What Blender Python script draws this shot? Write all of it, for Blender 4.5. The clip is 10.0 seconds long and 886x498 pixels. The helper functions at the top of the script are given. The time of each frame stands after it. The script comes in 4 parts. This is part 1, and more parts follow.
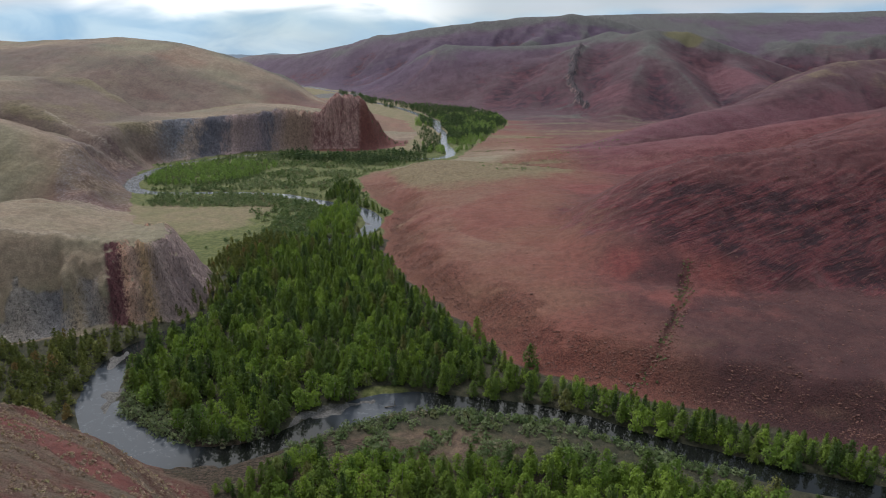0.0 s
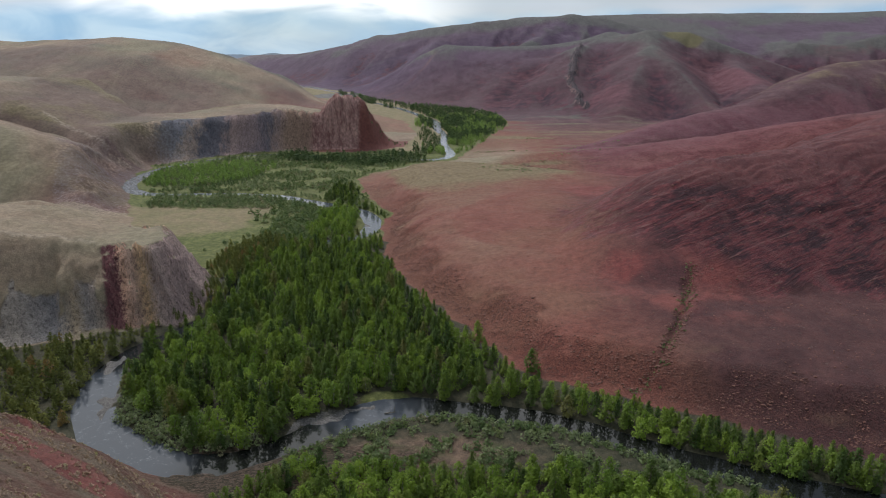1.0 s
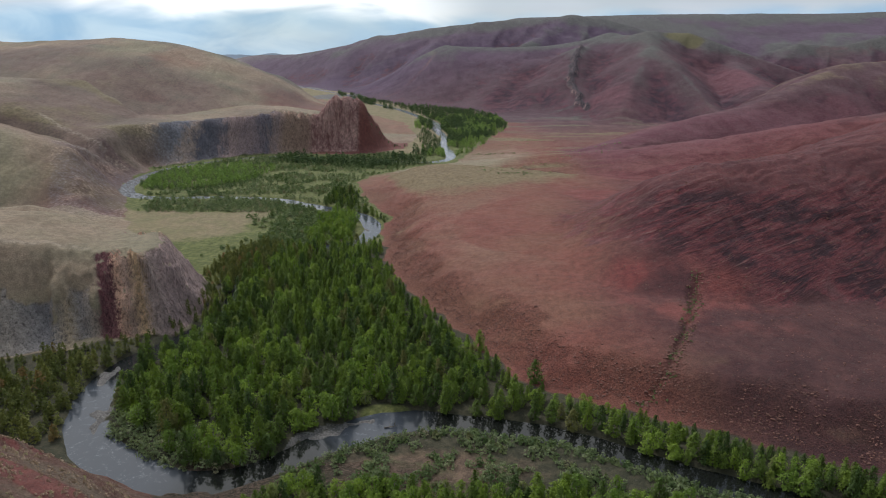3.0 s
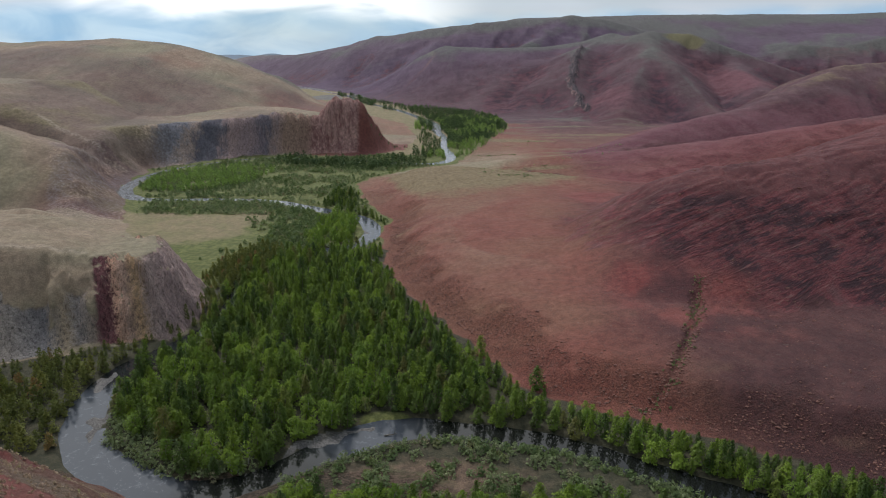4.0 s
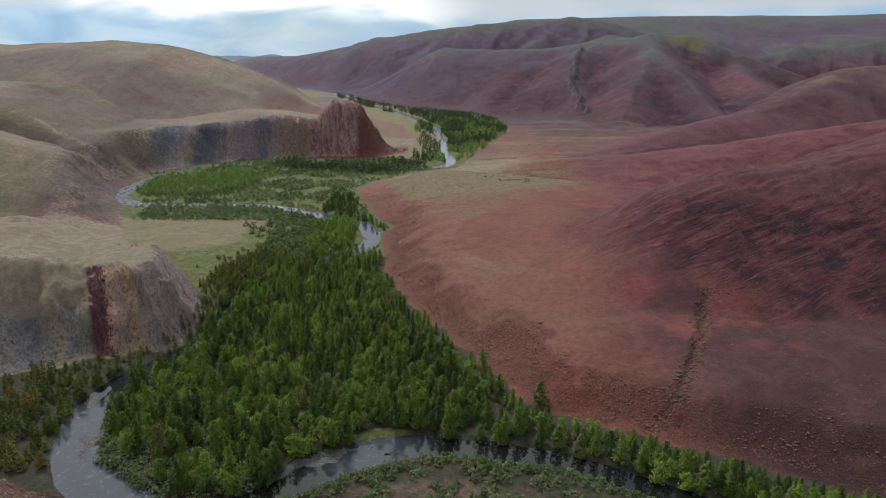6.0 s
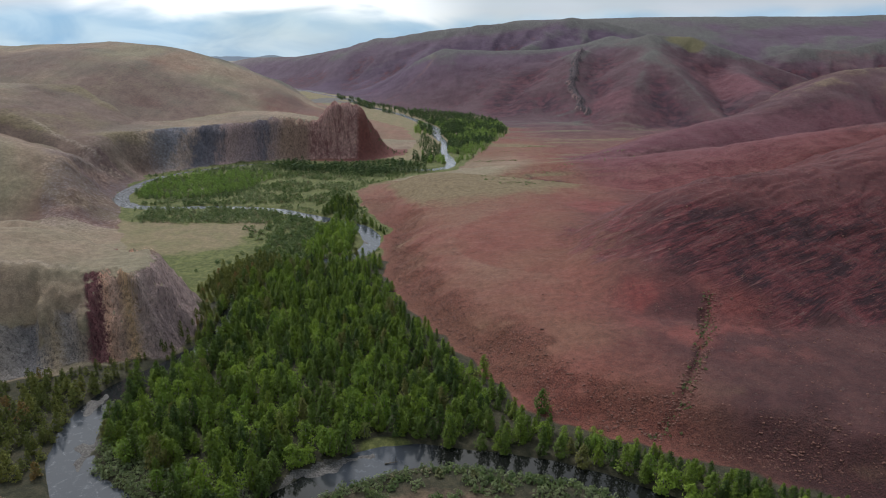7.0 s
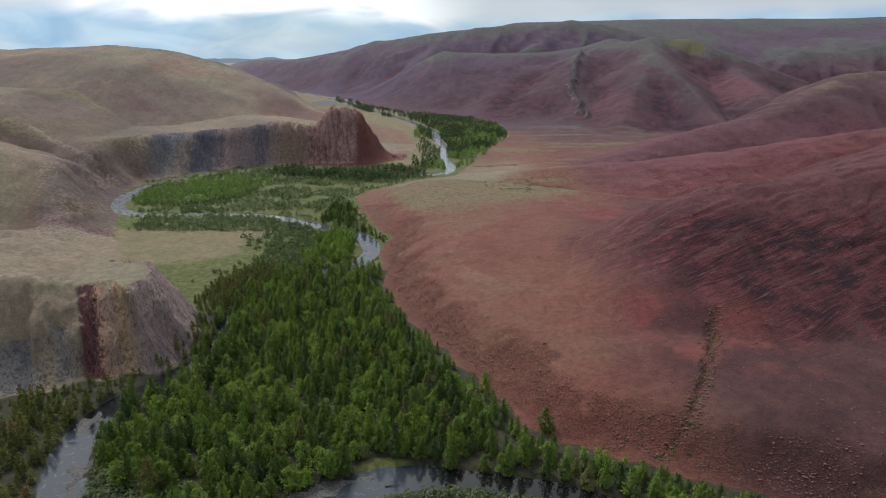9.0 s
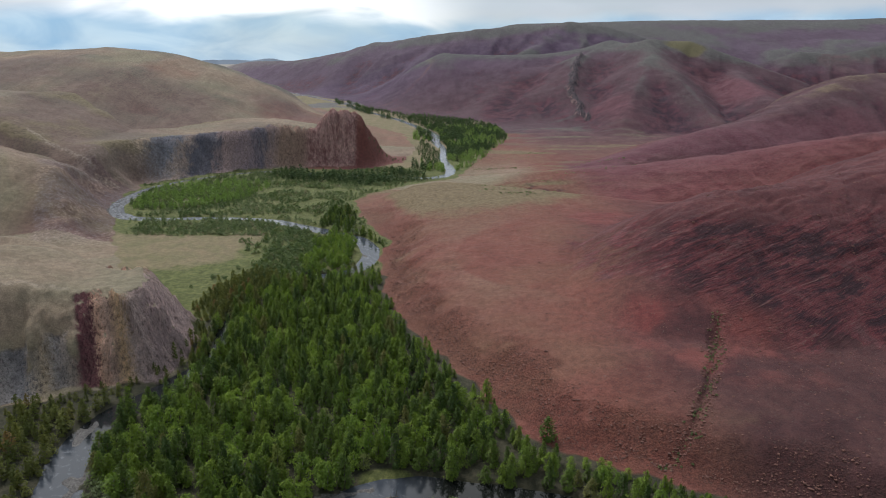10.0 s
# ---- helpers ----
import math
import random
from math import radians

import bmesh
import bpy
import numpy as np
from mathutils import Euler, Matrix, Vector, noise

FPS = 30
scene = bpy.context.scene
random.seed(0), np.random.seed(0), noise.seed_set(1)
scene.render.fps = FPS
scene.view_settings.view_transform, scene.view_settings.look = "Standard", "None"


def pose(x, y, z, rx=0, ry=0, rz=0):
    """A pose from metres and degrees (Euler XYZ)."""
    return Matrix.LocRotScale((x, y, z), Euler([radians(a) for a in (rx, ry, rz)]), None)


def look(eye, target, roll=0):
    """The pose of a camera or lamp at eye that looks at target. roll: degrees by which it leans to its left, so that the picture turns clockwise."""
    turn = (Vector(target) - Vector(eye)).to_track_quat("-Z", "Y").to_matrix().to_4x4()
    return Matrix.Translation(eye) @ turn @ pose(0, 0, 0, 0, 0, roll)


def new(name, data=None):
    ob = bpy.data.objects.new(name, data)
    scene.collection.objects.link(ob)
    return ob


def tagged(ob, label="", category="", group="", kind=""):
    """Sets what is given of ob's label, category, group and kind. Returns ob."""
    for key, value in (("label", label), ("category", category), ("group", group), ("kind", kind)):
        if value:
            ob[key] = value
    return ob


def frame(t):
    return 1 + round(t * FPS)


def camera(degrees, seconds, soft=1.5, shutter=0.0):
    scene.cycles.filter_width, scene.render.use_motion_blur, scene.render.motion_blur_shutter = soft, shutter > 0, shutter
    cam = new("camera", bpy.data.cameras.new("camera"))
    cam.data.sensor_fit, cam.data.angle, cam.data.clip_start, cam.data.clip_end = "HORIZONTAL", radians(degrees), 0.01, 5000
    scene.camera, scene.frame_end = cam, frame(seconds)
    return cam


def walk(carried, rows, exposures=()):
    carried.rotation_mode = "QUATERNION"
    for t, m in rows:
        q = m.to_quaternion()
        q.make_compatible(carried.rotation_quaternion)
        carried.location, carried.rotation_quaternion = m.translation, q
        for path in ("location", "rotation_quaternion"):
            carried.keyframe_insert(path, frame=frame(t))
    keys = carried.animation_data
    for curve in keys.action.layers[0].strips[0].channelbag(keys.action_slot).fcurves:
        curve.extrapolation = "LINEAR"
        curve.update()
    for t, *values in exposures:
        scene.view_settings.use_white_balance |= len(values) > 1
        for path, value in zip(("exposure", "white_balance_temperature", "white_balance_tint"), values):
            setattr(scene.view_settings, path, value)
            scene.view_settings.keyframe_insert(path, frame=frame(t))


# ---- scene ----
cam = camera(68.0, 10.0, soft=1.0)
# t, x, y, z, yaw, pitch, roll
ROWS = [
    (0, 0.00, 0.00, 100.00, 0.000, -17.342, 0.004),
    (0.5, -0.17, 1.31, 100.20, -0.023, -17.344, 0.018),
    (1, -0.33, 2.62, 100.43, -0.044, -17.346, 0.032),
    (1.5, -0.49, 3.93, 100.69, -0.062, -17.346, 0.045),
    (2, -0.65, 5.24, 100.97, -0.078, -17.345, 0.059),
    (2.5, -0.80, 6.56, 101.29, -0.092, -17.342, 0.071),
    (3, -0.96, 7.88, 101.63, -0.104, -17.338, 0.083),
    (3.5, -1.10, 9.20, 101.99, -0.115, -17.332, 0.094),
    (4, -1.25, 10.52, 102.39, -0.125, -17.323, 0.105),
    (4.5, -1.40, 11.85, 102.81, -0.136, -17.313, 0.113),
    (5, -1.54, 13.17, 103.25, -0.146, -17.300, 0.120),
    (5.5, -1.69, 14.50, 103.72, -0.156, -17.285, 0.126),
    (6, -1.83, 15.83, 104.22, -0.168, -17.267, 0.130),
    (6.5, -1.98, 17.17, 104.73, -0.180, -17.247, 0.131),
    (7, -2.13, 18.50, 105.27, -0.194, -17.224, 0.131),
    (7.5, -2.27, 19.84, 105.83, -0.210, -17.197, 0.127),
    (8, -2.42, 21.18, 106.41, -0.229, -17.168, 0.122),
    (8.5, -2.58, 22.52, 107.02, -0.250, -17.135, 0.113),
    (9, -2.73, 23.86, 107.64, -0.275, -17.099, 0.101),
    (9.5, -2.89, 25.20, 108.29, -0.303, -17.059, 0.086),
    (10, -3.05, 26.55, 108.95, -0.335, -17.016, 0.068),
]
walk(cam, [(t, pose(x, y, z, 90 + pitch, 0, yaw) @ pose(0, 0, 0, 0, 0, roll)) for t, x, y, z, yaw, pitch, roll in ROWS])

# ---- light: an overcast sky, brightest ahead where the sun stands behind the cloud ----
SUN_ELEVATION, SUN_AZIMUTH = radians(55), radians(-34)
SUN_DIR = Vector((math.sin(SUN_AZIMUTH) * math.cos(SUN_ELEVATION), math.cos(SUN_AZIMUTH) * math.cos(SUN_ELEVATION), math.sin(SUN_ELEVATION)))
scene.view_settings.exposure = 0.0
sun_data = bpy.data.lights.new("sun", "SUN")
sun_data.energy, sun_data.angle, sun_data.color = 2.4, radians(22), (1.0, 0.98, 0.98)
new("sun", sun_data).matrix_world = look(SUN_DIR * 900, (0, 0, 0))


class Nodes:
    """Shorthand for building node trees."""

    def __init__(self, tree):
        self.tree = tree
        tree.nodes.clear()

    def add(self, kind, **inputs):
        node = self.tree.nodes.new(kind)
        for key, value in inputs.items():
            self.put(node.inputs[int(key[1:])] if key[0] == "i" and key[1:].isdigit() else node.inputs[key.replace("_", " ")], value)
        return node

    def put(self, socket, value):
        if isinstance(value, bpy.types.NodeSocket):
            self.tree.links.new(value, socket)
        elif isinstance(value, bpy.types.Node):
            self.tree.links.new(value.outputs[0], socket)
        else:
            socket.default_value = value

    def math(self, op, a, b=0.0, c=0.0, clamp=False):
        node = self.tree.nodes.new("ShaderNodeMath")
        node.operation, node.use_clamp = op, clamp
        for socket, value in zip(node.inputs, (a, b, c)):
            self.put(socket, value)
        return node.outputs[0]

    def span(self, value, low, high, to_low=0.0, to_high=1.0, kind="SMOOTHSTEP"):
        node = self.tree.nodes.new("ShaderNodeMapRange")
        node.interpolation_type = kind
        for n, v in enumerate((value, low, high, to_low, to_high)):
            self.put(node.inputs[n], v)
        return node.outputs[0]

    def mix(self, factor, a, b, blend="MIX"):
        node = self.tree.nodes.new("ShaderNodeMix")
        node.data_type, node.blend_type = "RGBA", blend
        self.put(node.inputs[0], factor)
        for socket, value in zip(node.inputs[6:8], (a, b)):
            self.put(socket, (*value, 1) if isinstance(value, tuple) and len(value) == 3 else value)
        return node.outputs[2]

    def noise(self, vector, scale, detail=4.0, rough=0.55, distortion=0.0):
        node = self.add("ShaderNodeTexNoise", Vector=vector, Scale=scale, Detail=detail, Roughness=rough, Distortion=distortion)
        return node.outputs[0]

    def scaled(self, vector, x, y, z):
        node = self.tree.nodes.new("ShaderNodeVectorMath")
        node.operation = "MULTIPLY"
        self.put(node.inputs[0], vector)
        node.inputs[1].default_value = (x, y, z)
        return node.outputs[0]


world = bpy.data.worlds.new("sky")
scene.world = world
world.use_nodes = True
n = Nodes(world.node_tree)
sky = n.add("ShaderNodeTexSky")
sky.sky_type, sky.sun_disc, sky.sun_elevation, sky.sun_rotation = "NISHITA", False, SUN_ELEVATION, SUN_AZIMUTH
sky.altitude, sky.dust_density, sky.ozone_density = 1800, 2.0, 1.5
way = n.add("ShaderNodeTexCoord").outputs["Generated"]
sep = n.add("ShaderNodeSeparateXYZ", Vector=way)
height = sep.outputs[2]
clear = n.mix(1.0, sky.outputs[0], (0.085, 0.085, 0.085), "MULTIPLY")
towards = n.tree.nodes.new("ShaderNodeVectorMath")
towards.operation = "DOT_PRODUCT"
n.put(towards.inputs[0], way)
towards.inputs[1].default_value = (-0.26, 0.965, 0.0)
glow = n.math("MAXIMUM", n.span(towards.outputs["Value"], 0.94, 0.99), n.math("MULTIPLY", n.span(height, 0.2, 0.45), n.span(towards.outputs["Value"], 0.6, 0.8)))
soft = n.noise(n.scaled(way, 5, 5, 15), 1.0, 4, 0.5, 0.5)
fine = n.noise(n.scaled(way, 8, 8, 26), 1.0, 4, 0.5, 0.6)
# low blue-grey bank of distant cloud and rain, bright cloud over it
bank = n.mix(n.span(fine, 0.3, 0.7), (0.30, 0.52, 0.76), (0.56, 0.75, 0.91))
lid = n.mix(n.span(height, 0.10, 0.35), n.mix(soft, (0.44, 0.50, 0.58), (0.70, 0.76, 0.84)), n.mix(soft, (0.33, 0.38, 0.45), (0.52, 0.58, 0.65)))
bright = n.mix(n.math("MULTIPLY", glow, n.span(soft, 0.2, 0.5)), lid, (1.35, 1.38, 1.4))
edge = n.math("ADD", height, n.math("MULTIPLY", n.math("SUBTRACT", soft, 0.5), 0.05))
cloud = n.mix(n.span(edge, 0.028, 0.052), bank, bright)
veil = n.span(n.noise(n.scaled(way, 2.2, 2.2, 5), 1.0, 4), 0.30, 0.55, 0.62, 0.96)
shade = n.mix(veil, clear, cloud)
n.add("ShaderNodeOutputWorld", Surface=n.add("ShaderNodeBackground", Color=shade, Strength=1.0))

# ---- materials ----
def material(name):
    mat = bpy.data.materials.new(name)
    mat.use_nodes = True
    return mat, Nodes(mat.node_tree)


def finish(n, colour, rough=0.9, bump=None, strength=0.5, distance=0.3, **more):
    inputs = {"Base_Color": colour, "Roughness": rough, **more}
    if bump is not None:
        inputs["Normal"] = n.add("ShaderNodeBump", Height=bump, Strength=strength, Distance=distance).outputs[0]
    n.add("ShaderNodeOutputMaterial", Surface=n.add("ShaderNodeBsdfPrincipled", **inputs).outputs[0])


def ground_material():
    """Soil, turf, scree, gravel and rock, told apart by the attributes of the ground."""
    mat, n = material("ground")
    place = n.add("ShaderNodeTexCoord").outputs["Object"]

    def attribute(name):
        node = n.tree.nodes.new("ShaderNodeAttribute")
        node.attribute_name = name
        return node.outputs["Fac"]

    broad = n.noise(place, 0.012, 6, 0.6, 0.4)
    mid = n.noise(place, 0.07, 6, 0.62, 0.3)
    small = n.noise(place, 0.45, 6, 0.65)
    grain = n.noise(place, 2.2, 5, 0.7)
    ribs = n.noise(n.scaled(place, 1.1, 1.1, 0.10), 1.0, 8, 0.72, 0.4)
    # beds of rock, tilted: two ways along them and one across
    warp = n.add("ShaderNodeTexNoise", Vector=place, Scale=0.03, Detail=4.0, Roughness=0.6)
    bend = n.tree.nodes.new("ShaderNodeVectorMath")
    bend.operation = "MULTIPLY_ADD"
    n.put(bend.inputs[0], warp.outputs["Color"])
    bend.inputs[1].default_value = (7, 7, 4)
    n.put(bend.inputs[2], place)
    tilted = []
    for axis in ((0.896, 0.389, 0.214), (-0.36, 0.36, 0.86), (0.262, -0.848, 0.465)):
        dot = n.tree.nodes.new("ShaderNodeVectorMath")
        dot.operation = "DOT_PRODUCT"
        n.put(dot.inputs[0], bend.outputs[0])
        dot.inputs[1].default_value = axis
        tilted.append(dot.outputs["Value"])
    tilted = n.add("ShaderNodeCombineXYZ", X=tilted[0], Y=tilted[1], Z=tilted[2]).outputs[0]
    beds = n.noise(n.scaled(tilted, 0.045, 0.42, 0.045), 1.0, 10, 0.75, 0.3)
    fine_beds = n.noise(n.scaled(tilted, 0.10, 1.3, 0.10), 1.0, 6, 0.75, 0.3)
    thin_beds = n.noise(n.scaled(tilted, 0.16, 3.2, 0.16), 1.0, 5, 0.7, 0.2)
    beds = n.math("ADD", n.math("MULTIPLY", beds, 0.5), n.math("ADD", n.math("MULTIPLY", fine_beds, 0.28), n.math("MULTIPLY", thin_beds, 0.22)))
    # dry tan steppe
    tan = n.mix(n.span(mid, 0.35, 0.65), (0.225, 0.163, 0.112), (0.285, 0.215, 0.150))
    tan = n.mix(n.span(broad, 0.42, 0.62), tan, (0.215, 0.185, 0.12))
    # red clay with pinker and browner sheets
    red = n.mix(n.span(mid, 0.32, 0.68), (0.164, 0.052, 0.038), (0.200, 0.072, 0.052))
    red = n.mix(n.span(broad, 0.40, 0.60), red, (0.180, 0.080, 0.052))
    wine = n.mix(n.span(n.math("ADD", beds, n.math("MULTIPLY", n.math("SUBTRACT", mid, 0.5), 0.5)), 0.42, 0.58), (0.034, 0.009, 0.016), (0.165, 0.036, 0.041))
    wine = n.mix(n.math("MULTIPLY", n.span(mid, 0.54, 0.68), 0.6), wine, n.mix(grain, (0.070, 0.038, 0.042), (0.115, 0.068, 0.066)))
    wine = n.mix(n.math("MULTIPLY", n.span(beds, 0.55, 0.59), n.span(beds, 0.66, 0.61)), wine, (0.19, 0.10, 0.088))
    wine = n.mix(n.math("MULTIPLY", n.span(thin_beds, 0.44, 0.38), 0.5), wine, (0.034, 0.012, 0.017))
    wine = n.mix(n.math("MULTIPLY", n.span(thin_beds, 0.58, 0.64), 0.4), wine, (0.21, 0.095, 0.085))
    wide_ribs = n.noise(n.scaled(place, 0.22, 0.22, 0.025), 1.0, 7, 0.68, 0.5)
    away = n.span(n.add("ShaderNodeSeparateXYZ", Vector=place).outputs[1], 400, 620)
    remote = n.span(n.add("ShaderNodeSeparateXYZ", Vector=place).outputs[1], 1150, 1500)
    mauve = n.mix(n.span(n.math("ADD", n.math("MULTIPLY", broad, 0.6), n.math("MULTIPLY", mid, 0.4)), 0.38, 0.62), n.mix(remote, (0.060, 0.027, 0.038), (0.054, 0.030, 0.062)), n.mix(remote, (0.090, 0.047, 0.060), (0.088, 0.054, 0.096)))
    upper = n.span(n.add("ShaderNodeSeparateXYZ", Vector=place).outputs[1], 185, 290)
    umber = n.mix(n.span(mid, 0.35, 0.65), n.mix(upper, (0.056, 0.020, 0.021), (0.080, 0.022, 0.025)), n.mix(upper, (0.082, 0.033, 0.031), (0.116, 0.035, 0.036)))
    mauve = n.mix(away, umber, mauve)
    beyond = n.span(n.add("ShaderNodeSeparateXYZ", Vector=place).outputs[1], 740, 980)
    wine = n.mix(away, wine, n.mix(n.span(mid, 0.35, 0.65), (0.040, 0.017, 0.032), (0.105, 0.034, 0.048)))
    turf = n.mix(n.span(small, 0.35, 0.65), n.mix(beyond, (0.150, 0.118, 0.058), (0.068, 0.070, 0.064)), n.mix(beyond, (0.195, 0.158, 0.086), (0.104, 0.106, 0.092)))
    lush = n.mix(n.span(small, 0.35, 0.65), (0.080, 0.096, 0.022), (0.130, 0.140, 0.042))
    straw = n.mix(n.span(mid, 0.35, 0.65), (0.225, 0.175, 0.10), (0.17, 0.15, 0.072))
    gravel = n.mix(n.span(grain, 0.35, 0.65), (0.085, 0.08, 0.075), (0.175, 0.165, 0.155))
    flutes = n.noise(n.scaled(place, 0.17, 0.12, 0.02), 1.0, 8, 0.7, 0.3)
    bands = n.add("ShaderNodeValToRGB", Fac=n.math("ADD", attribute("band"), n.math("MULTIPLY", n.math("SUBTRACT", flutes, 0.5), 0.22)))
    ramp = bands.color_ramp
    for spot, tint in ((0.05, (0.507, 0.422, 0.398)), (0.13, (0.411, 0.362, 0.374)), (0.19, (0.169, 0.164, 0.189)), (0.24, (0.604, 0.459, 0.338)), (0.29, (0.182, 0.189, 0.230)), (0.36, (0.291, 0.291, 0.327)), (0.41, (0.483, 0.374, 0.314)),
                       (0.46, (0.145, 0.145, 0.179)), (0.53, (0.206, 0.193, 0.223)), (0.58, (0.483, 0.351, 0.327)), (0.70, (0.398, 0.302, 0.314)), (0.76, (0.206, 0.189, 0.223)), (0.82, (0.459, 0.327, 0.291)), (0.88, (0.414, 0.282, 0.213)), (0.97, (0.380, 0.247, 0.190))):
        stop = ramp.elements.new(spot)
        stop.color = (*tint, 1)
    ramp.elements.remove(ramp.elements[0])
    ramp.elements.remove(ramp.elements[-1])
    seam = n.add("ShaderNodeValToRGB", Fac=n.math("ADD", attribute("band"), n.math("MULTIPLY", n.math("SUBTRACT", ribs, 0.5), 0.16)))
    ramp = seam.color_ramp
    for spot, tint in ((0.10, (0.375, 0.338, 0.300)), (0.30, (0.263, 0.263, 0.281)), (0.40, (0.500, 0.400, 0.275)), (0.47, (0.338, 0.312, 0.300)), (0.55, (0.450, 0.362, 0.288)), (0.58, (0.169, 0.056, 0.069)),
                       (0.655, (0.200, 0.073, 0.079)), (0.68, (0.675, 0.413, 0.288)), (0.74, (0.525, 0.356, 0.281)), (0.80, (0.625, 0.425, 0.237)), (0.86, (0.525, 0.400, 0.356)), (0.97, (0.500, 0.362, 0.344))):
        stop = ramp.elements.new(spot)
        stop.color = (*tint, 1)
    ramp.elements.remove(ramp.elements[0])
    ramp.elements.remove(ramp.elements[-1])
    layers = n.mix(attribute("near_cliff"), bands.outputs[0], seam.outputs[0])
    rock = n.mix(n.math("MULTIPLY", attribute("near_cliff"), n.span(ribs, 0.45, 0.75, 0.0, 0.4)), layers, (0.36, 0.28, 0.23))
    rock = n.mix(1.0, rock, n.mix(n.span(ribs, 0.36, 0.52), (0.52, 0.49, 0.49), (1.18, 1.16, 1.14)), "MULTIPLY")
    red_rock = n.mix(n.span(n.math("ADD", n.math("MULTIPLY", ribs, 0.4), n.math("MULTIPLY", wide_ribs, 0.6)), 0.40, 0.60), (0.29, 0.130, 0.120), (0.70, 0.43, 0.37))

    colour = n.mix(n.span(attribute("red"), 0.15, 0.85), tan, red)
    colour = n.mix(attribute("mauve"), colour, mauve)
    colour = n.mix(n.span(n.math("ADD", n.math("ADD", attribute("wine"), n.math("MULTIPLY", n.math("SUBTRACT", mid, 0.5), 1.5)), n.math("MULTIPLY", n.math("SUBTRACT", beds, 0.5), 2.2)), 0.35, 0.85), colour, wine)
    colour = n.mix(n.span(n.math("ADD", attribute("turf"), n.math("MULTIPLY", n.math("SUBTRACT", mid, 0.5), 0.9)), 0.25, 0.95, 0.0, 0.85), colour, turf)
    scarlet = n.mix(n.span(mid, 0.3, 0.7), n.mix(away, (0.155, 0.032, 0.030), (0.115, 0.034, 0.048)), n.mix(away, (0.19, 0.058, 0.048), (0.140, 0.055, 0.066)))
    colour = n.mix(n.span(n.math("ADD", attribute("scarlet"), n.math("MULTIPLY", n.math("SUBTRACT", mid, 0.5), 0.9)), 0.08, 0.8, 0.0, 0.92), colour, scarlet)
    colour = n.mix(n.span(n.math("ADD", attribute("moss"), n.math("MULTIPLY", n.math("SUBTRACT", mid, 0.5), 0.8)), 0.2, 0.8, 0.0, 0.85), colour, n.mix(small, (0.11, 0.095, 0.038), (0.15, 0.13, 0.055)))
    colour = n.mix(n.span(n.math("ADD", attribute("slate"), n.math("MULTIPLY", n.math("SUBTRACT", small, 0.5), 1.2)), 0.35, 0.65), colour, n.mix(n.span(small, 0.4, 0.6), (0.020, 0.014, 0.020), (0.085, 0.062, 0.070)))
    colour = n.mix(n.math("MULTIPLY", attribute("worn"), n.span(small, 0.3, 0.6)), colour, (0.36, 0.30, 0.235))
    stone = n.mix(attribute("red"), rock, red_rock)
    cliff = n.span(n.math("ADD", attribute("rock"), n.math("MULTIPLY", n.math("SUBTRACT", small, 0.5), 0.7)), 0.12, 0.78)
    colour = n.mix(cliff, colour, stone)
    floor = n.mix(n.span(n.math("ADD", attribute("straw"), n.math("MULTIPLY", n.math("SUBTRACT", mid, 0.5), 0.8)), 0.3, 0.7), lush, straw)
    litter = n.mix(n.span(small, 0.35, 0.65), (0.030, 0.032, 0.014), (0.056, 0.050, 0.028))
    floor = n.mix(n.span(n.math("ADD", attribute("litter"), n.math("MULTIPLY", n.math("SUBTRACT", mid, 0.5), 0.7)), 0.2, 0.8), floor, litter)
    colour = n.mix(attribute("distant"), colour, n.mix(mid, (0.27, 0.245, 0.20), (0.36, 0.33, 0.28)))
    colour = n.mix(n.span(n.math("ADD", attribute("plain"), n.math("MULTIPLY", n.math("SUBTRACT", small, 0.5), 0.4)), 0.35, 0.65), colour, floor)
    colour = n.mix(n.math("MULTIPLY", attribute("soil"), 0.85), colour, n.mix(n.span(small, 0.3, 0.7), (0.085, 0.052, 0.038), (0.165, 0.105, 0.075)))
    shore = n.span(n.math("ADD", attribute("shore"), n.math("MULTIPLY", n.math("SUBTRACT", mid, 0.5), 0.7)), 0.40, 0.6)
    colour = n.mix(shore, colour, gravel)
    colour = n.mix(1.0, colour, n.mix(n.span(grain, 0.28, 0.72), (0.74, 0.74, 0.74), (1.26, 1.26, 1.26)), "MULTIPLY")
    colour = n.mix(1.0, colour, n.mix(n.span(small, 0.32, 0.68), (0.82, 0.82, 0.83), (1.18, 1.18, 1.17)), "MULTIPLY")
    relief = n.math("ADD", n.math("MULTIPLY", small, 0.6), n.math("MULTIPLY", grain, 0.35))
    speck = n.noise(place, 0.9, 3, 0.5)
    colour = n.mix(n.math("MULTIPLY", n.span(speck, 0.66, 0.72), 0.5), colour, n.mix(0.45, colour, (0.03, 0.028, 0.02)))
    colour = n.mix(n.math("MULTIPLY", n.span(speck, 0.34, 0.29), 0.35), colour, n.mix(0.35, colour, (0.40, 0.33, 0.28)))
    tussocks = n.noise(n.scaled(place, 1.0, 2.2, 1.0), 0.9, 6, 0.8, 0.4)
    colour = n.mix(n.math("MULTIPLY", attribute("tussock"), n.span(tussocks, 0.42, 0.60, 0.0, 0.6)), colour, n.mix(grain, (0.26, 0.16, 0.12), (0.40, 0.27, 0.21)))
    colour = n.mix(n.math("MULTIPLY", attribute("tussock"), n.span(tussocks, 0.44, 0.32, 0.0, 0.5)), colour, (0.10, 0.034, 0.030))
